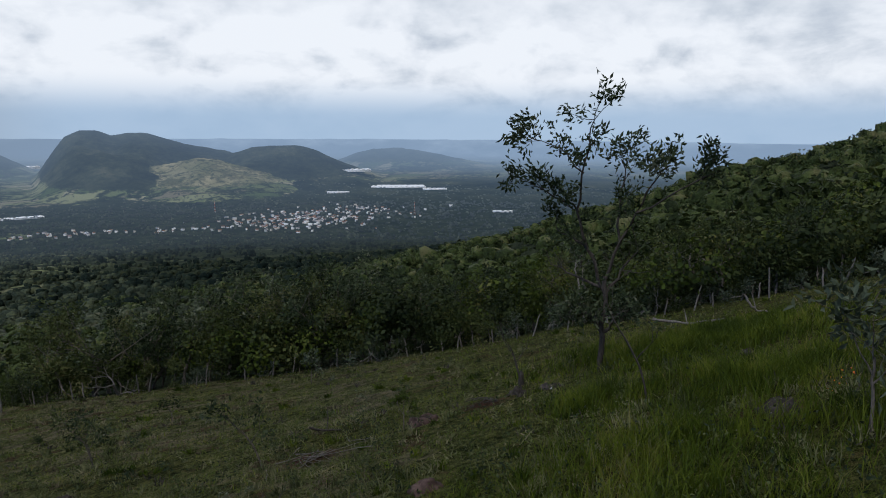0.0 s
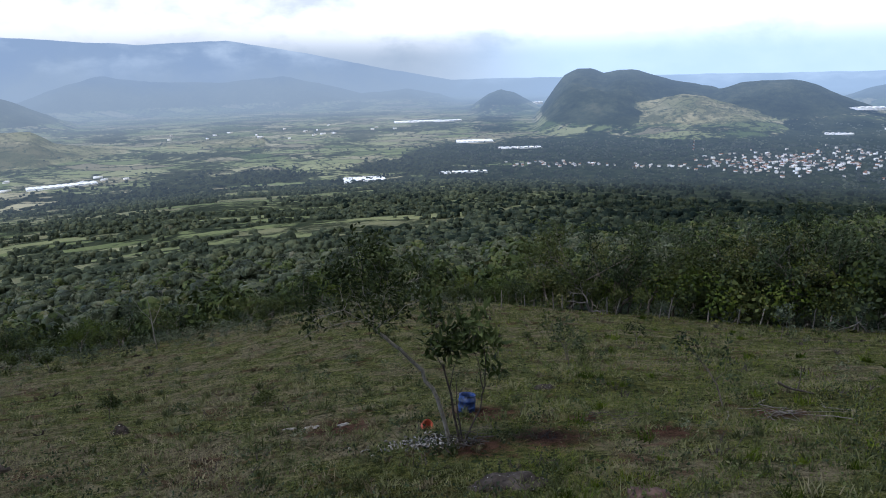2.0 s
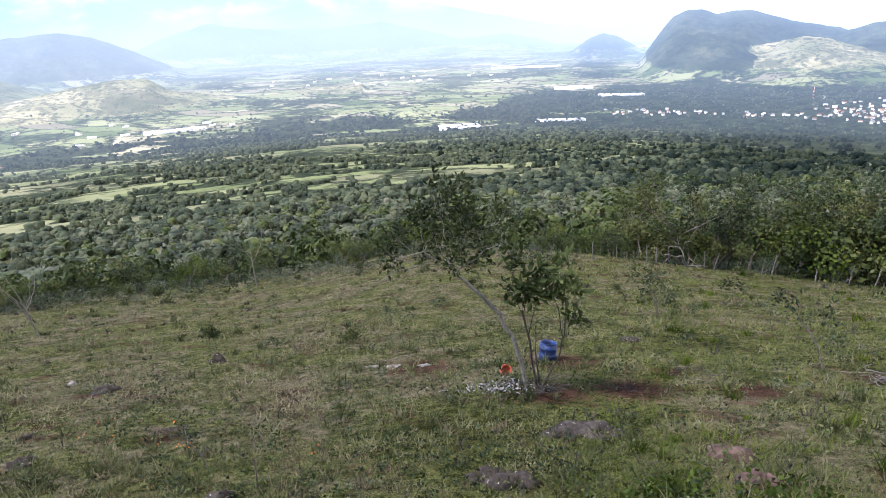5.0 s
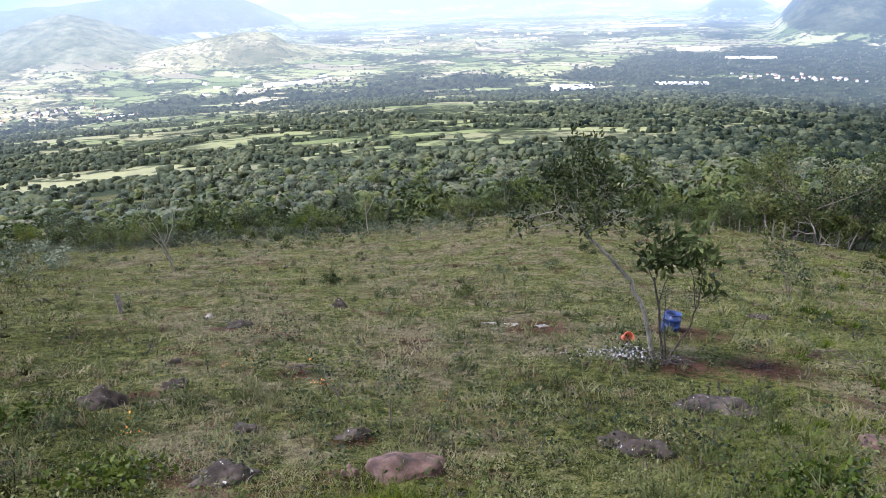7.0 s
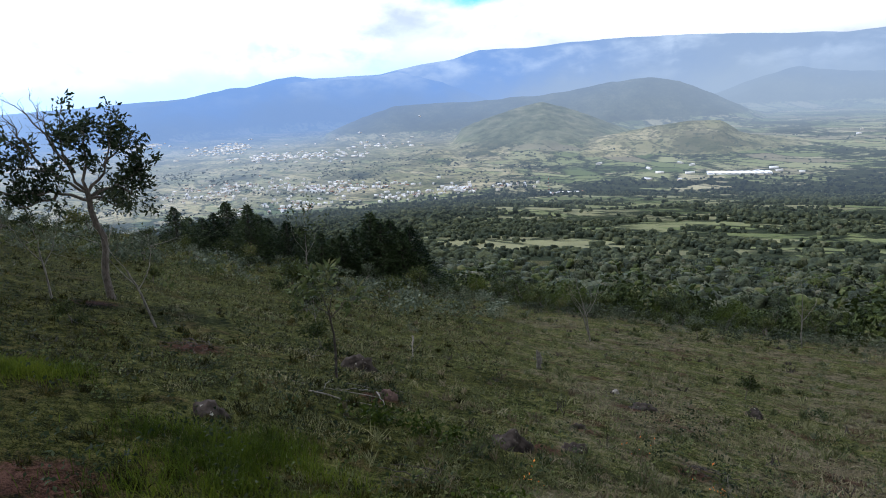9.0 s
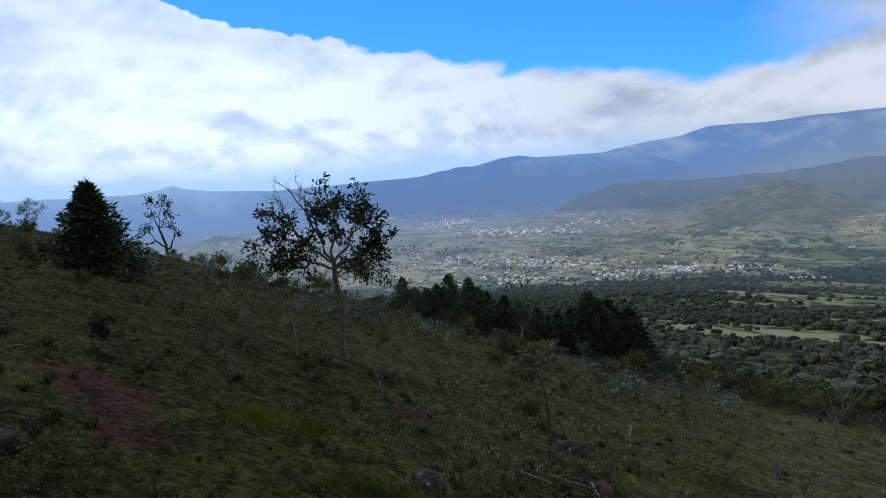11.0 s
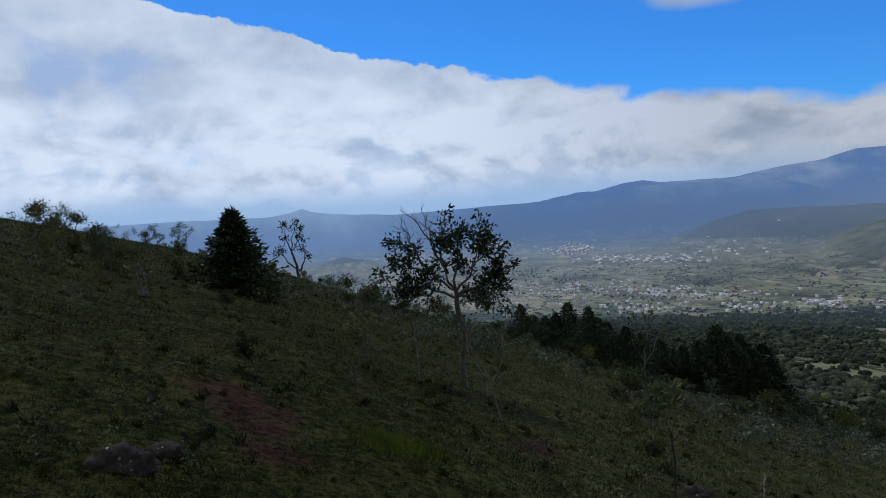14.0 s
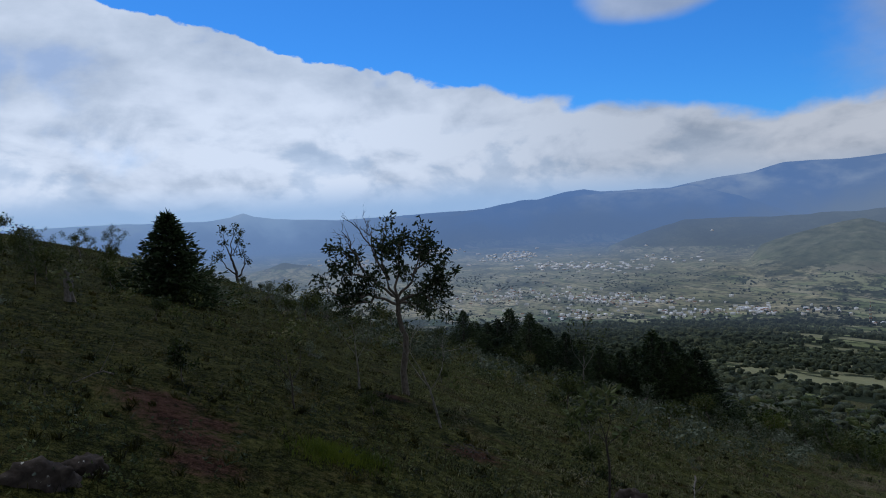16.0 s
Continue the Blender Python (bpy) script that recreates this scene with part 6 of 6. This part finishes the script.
drum = thing("plastic_drum", on_ground(2.17, 11.9), "dented blue plastic drum standing under the sapling", "drum")
drum.matrix_basis = Matrix.Translation(on_ground(2.3, 11.9, 0.03)) @ pose(0, 0, 0, -6, 9, 20)
drum.scale = (0.7, 0.7, 0.7)
part("barrel", lathe([(0.0, 0.0), (0.20, 0.0), (0.235, 0.03), (0.24, 0.16), (0.25, 0.175), (0.25, 0.20), (0.24, 0.215), (0.238, 0.36), (0.25, 0.375), (0.25, 0.40), (0.238, 0.415), (0.225, 0.52), (0.215, 0.53), (0.205, 0.52), (0.22, 0.4), (0.22, 0.05), (0.0, 0.04)], 28, M_BLUE, "barrel"), drum)
part("rim", lathe([(0.215, 0.515), (0.235, 0.52), (0.24, 0.535), (0.228, 0.55), (0.212, 0.54), (0.215, 0.515)], 28, M_BLUE, "rim"), drum)
part("residue", lathe([(0.0, 0.10), (0.215, 0.10), (0.215, 0.09), (0.0, 0.09)], 24, M_RUST, "residue"), drum, "dark residue in the drum")
tub = thing("plastic_tub", on_ground(1.33, 10.62), "orange-red plastic tub lying tipped on red soil", "tub")
tub.matrix_basis = Matrix.Translation(on_ground(1.33, 10.62) + Vector((0, 0, 0.06))) @ pose(0, 0, 0, 55, 35, 10)
tub.scale = (0.62, 0.62, 0.62)
part("bowl", lathe([(0.0, -0.10), (0.10, -0.10), (0.125, -0.08), (0.165, 0.08), (0.185, 0.085), (0.185, 0.095), (0.16, 0.095), (0.118, -0.07), (0.09, -0.085), (0.0, -0.085)], 26, M_RED, "bowl"), tub)
part("lip", lathe([(0.178, 0.08), (0.193, 0.083), (0.193, 0.097), (0.178, 0.1), (0.178, 0.08)], 26, M_RED, "lip"), tub)


# ---- the valley's buildings ----
def box(w, d, h, z0=0.0):
    v = np.array([(x, y, z) for z in (z0, z0 + h) for x, y in ((-w / 2, -d / 2), (w / 2, -d / 2), (w / 2, d / 2), (-w / 2, d / 2))])
    return v, np.array([(0, 3, 2, 1), (4, 5, 6, 7), (0, 1, 5, 4), (1, 2, 6, 5), (2, 3, 7, 6), (3, 0, 4, 7)])


def gable(w, d, h, rise, over=0.5, thick=0.25):
    """A pitched roof with thickness and eaves."""
    x, y = w / 2 + over, d / 2 + over
    lo = h - rise * over / (d / 2)
    v = [(-x, -y, lo), (x, -y, lo), (x, 0, h + rise), (-x, 0, h + rise), (-x, y, lo), (x, y, lo)]
    v += [(a, b, c + thick) for a, b, c in v]
    f = [(0, 3, 2, 1), (3, 4, 5, 2), (6, 7, 8, 9), (9, 8, 11, 10), (0, 1, 7, 6), (4, 10, 11, 5), (0, 6, 9, 3), (3, 9, 10, 4), (1, 2, 8, 7), (2, 5, 11, 8)]
    return np.array(v), np.array(f)


def house_meshes(w, d, h, rise, roof):
    wall_v, wall_f = box(w, d, h, -1.5)
    pent = np.array([(-w / 2, -d / 2, h - 1.5), (-w / 2, d / 2, h - 1.5), (-w / 2, 0, h - 1.5 + rise), (w / 2, -d / 2, h - 1.5), (w / 2, d / 2, h - 1.5), (w / 2, 0, h - 1.5 + rise)])
    walls = mesh_of("wall", np.concatenate([wall_v, pent]), [wall_f, np.array([(8, 10, 9), (11, 12, 13)])], M_WALL, True)
    door = mesh_of("door", box(1.1, 0.12, 2.1)[0] + [0.8, -d / 2 - 0.06, 0], box(1, 1, 1)[1], M_DARKBARK, True)
    panes = [mesh_of("window", box(1.2, 0.12, 1.0)[0] + [s, -d / 2 - 0.06, 1.1], box(1, 1, 1)[1], M_RUST, True) for s in (-w * 0.3, w * 0.34)]
    return walls, mesh_of("roof", *gable(w, d, h - 1.5, rise), roof, True), door, panes


HOUSES = []
for w, d, h, rise, roof, words in ((8, 5.6, 3.9, 1.3, 0, "white-walled village house with a clay tile roof"), (9.5, 6.2, 4.2, 1.2, 1, "village house with a bright metal sheet roof"), (7, 5.5, 3.8, 1.1, 2, "small village house with a grey sheet roof"), (10, 6.4, 6.2, 1.3, 1, "two-storey house with a pale metal roof")):
    walls, roof_mesh, door, panes = house_meshes(w, d, h, rise, M_ROOFS[roof])
    ob = thing("house", (0, 0, 0), words, "house", "village houses")
    for nm, me in (("wall", walls), ("roof", roof_mesh), ("door", door), *(("window", p) for p in panes)):
        part(nm, me, ob)
    HOUSES.append(ob)
rng = np.random.default_rng(77)


def floor_range(el, over=6.0):
    """The distance at which the valley floor shows at an elevation."""
    t = np.tan(np.radians(-np.asarray(el, float)))
    r = (VALLEY - over) / t
    return np.where(r > 1600, (VALLEY - over + TILT * 1600 / 3390) / (t + TILT / 3390), r)


def spread_houses(az, el, waz, wel, n):
    """Places over a patch of the valley floor, given by its bearing and elevation from the bank."""
    a = az + rng.normal(size=n) * waz
    e = np.clip(el + rng.normal(size=n) * wel, -10.2, -3.0)
    return np.stack([a, floor_range(e)], 1)


town = np.concatenate([spread_houses(-36.5, -7.6, 2.6, 0.38, 150), spread_houses(-33, -7.9, 1.8, 0.3, 60), spread_houses(-41, -7.0, 2.6, 0.3, 70), spread_houses(-18, -8.1, 1.9, 0.14, 34), spread_houses(-26, -8.2, 2.0, 0.12, 20),
                       spread_houses(51.5, -7.75, 2.2, 0.14, 70), spread_houses(55, -7.45, 1.8, 0.24, 66), spread_houses(60, -7.0, 2.2, 0.34, 76), spread_houses(64.8, -7.2, 1.8, 0.34, 44), spread_houses(42.6, -8.35, 0.9, 0.14, 45), spread_houses(47.6, -8.6, 1.6, 0.22, 40),
                       spread_houses(57, -8.7, 3.0, 0.35, 60), spread_houses(34.1, -9.4, 0.9, 0.12, 16), spread_houses(38.5, -8.3, 1.2, 0.12, 16)])
near = [i for i in range(len(town)) if i % 5 == 0]
for i in near:
    x, y = polar(*town[i])
    t = copy_thing(HOUSES[i // 5 % 4], Matrix.Translation(on_ground(x, y)) @ pose(0, 0, 0, 0, 0, rng.choice([0, 90, 180, 270]) + town[i][0] + rng.uniform(-20, 20)))
for ob in HOUSES:       # the first of each kind takes a place of its own in the town
    x, y = polar(*spread_houses(-37, -7.5, 1.5, 0.2, 1)[0])
    ob.matrix_basis = Matrix.Translation(on_ground(x, y)) @ pose(0, 0, 0, 0, 0, rng.uniform(0, 360))


def house_mass(name, label, places, size, roofs):
    """The rest of a town, too many to count: walls in one piece, roofs of one kind in another."""
    g = np.random.default_rng(len(places))
    walls, tops = [], []
    for a, r in places:
        x, y = polar(a, r)
        w, d, h = size * g.uniform(0.7, 1.5), size * g.uniform(0.5, 0.8), g.uniform(3.2, 4.6)
        th = g.uniform(0, np.pi)
        m = np.array([[math.cos(th), math.sin(th), 0], [-math.sin(th), math.cos(th), 0], [0, 0, 1]])
        o = np.array([x, y, float(height(x, y))])
        v, f = box(w, d, h + 1.5, -1.5)
        walls.append((v @ m + o, f))
        v, f = gable(w, d, h, g.uniform(0.8, 1.8))
        tops.append((v @ m + o, f))
    tagged(new(name, mesh_of(name, *joined(walls), M_WALL, True)), label + ", their white walls", "houses", kind="stuff")
    tagged(new(name, mesh_of(name, *joined(tops), roofs, True)), label + ", their roofs", "houses", kind="stuff")


rest = sorted((tuple(town[i]) for i in range(len(town)) if i % 5), key=lambda p: -p[0])
split = sum(p[0] > 20 for p in rest)
tiled, shiny = rest[split:][::2] + rest[:split][::5], [p for n, p in enumerate(rest[:split]) if n % 5] + rest[split:][1::8]
dull = [p for n, p in enumerate(rest[split:]) if n % 2 and n % 8 != 1]
house_mass("town_houses", "crowded clay-roofed houses of the town", tiled, 6.6, M_ROOFS[0])
house_mass("town_houses", "crowded metal-roofed houses of the town", shiny, 7.4, M_ROOFS[1])
house_mass("town_houses", "crowded grey-roofed houses of the town", dull, 6.6, M_ROOFS[2])
far_town = np.concatenate([spread_houses(68.5, -3.15, 1.3, 0.14, 110), spread_houses(61.8, -3.8, 1.3, 0.22, 90), spread_houses(58, -4.7, 2.2, 0.18, 50), spread_houses(53.8, -5.0, 2.0, 0.2, 50), spread_houses(49, -4.4, 2.0, 0.3, 30), spread_houses(75, -3.9, 1.6, 0.2, 40), spread_houses(4, -5.0, 5.0, 0.4, 18), spread_houses(24, -7.4, 6.0, 0.4, 12)])
house_mass("distant_houses", "scattered white buildings far across the valley", [tuple(p) for p in far_town], 15, M_ROOFS[1])


def greenhouse(az, el, wide, deep, spans):
    r = float(floor_range(el))
    x, y = polar(az, r)
    ob = thing("greenhouse", on_ground(x, y), "long greenhouse under white plastic sheeting in the valley", "greenhouse", "greenhouses", az + 4)
    for i in range(spans):
        w = wide / spans
        v, f = [], []
        for s in (0, 1):
            for j in range(7):
                t = j / 6
                v.append(((t - 0.5) * w, (s - 0.5) * deep, 2.6 + 1.3 * math.sin(math.pi * t)))
        f = [(j, j + 1, j + 8, j + 7) for j in range(6)]
        part("span", mesh_of("span", np.array(v) + [(i + 0.5) * w - wide / 2, 0, 0], np.array(f), M_SHEET), ob)
    v, f = box(wide, deep, 8.6, -6.0)
    part("side_wall", mesh_of("side_wall", v, f[2:], M_SHEET, True), ob)


for az, el, wide, deep, spans in ((-2.3, -8.9, 100, 60, 9), (-10.7, -8.65, 120, 22, 8), (20.6, -7.75, 150, 40, 10), (-40.2, -4.5, 170, 60, 8), (-44.2, -5.0, 210, 90, 10), (-47.3, -5.2, 90, 40, 5), (-39.2, -5.5, 80, 30, 5),
                                  (-11.7, -6.1, 120, 60, 7), (-15.5, -6.7, 130, 30, 7), (-7.0, -4.4, 200, 60, 8), (-9.5, -4.4, 120, 50, 6), (-53.1, -7.0, 60, 20, 4), (-16.6, -3.4, 90, 60, 4)):
    greenhouse(az, el, wide, deep, spans)


def mast(az, el, tall):
    r = float(floor_range(el))
    ob = thing("radio_mast", on_ground(*polar(az, r)), "red and white lattice radio mast in the valley", "mast", "masts")
    legs = [(math.cos(a), math.sin(a)) for a in (0.5, 2.6, 4.7)]
    for c, s in legs:
        part("leg", mesh_of("leg", *tube([(c * 2.4, s * 2.4, -1), (c * 0.5, s * 0.5, tall)], [0.42, 0.3], 5), M_MAST), ob)
    for i in range(1, 9):
        z, k = tall * i / 9, 2.4 - 1.9 * i / 9
        for a in range(3):
            p, q = legs[a], legs[(a + 1) % 3]
            part("brace", mesh_of("brace", *tube([(p[0] * k, p[1] * k, z), (q[0] * k, q[1] * k, z + tall / 12)], [0.2, 0.2], 4), M_MAST), ob)
    part("antenna", mesh_of("antenna", *tube([(0, 0, tall - 3), (0, 0, tall + 5)], [0.35, 0.2], 5), M_MAST), ob)


mast(35.45, -9.0, 40)
mast(-29.3, -6.9, 30)
mast(-45.6, -7.3, 34)
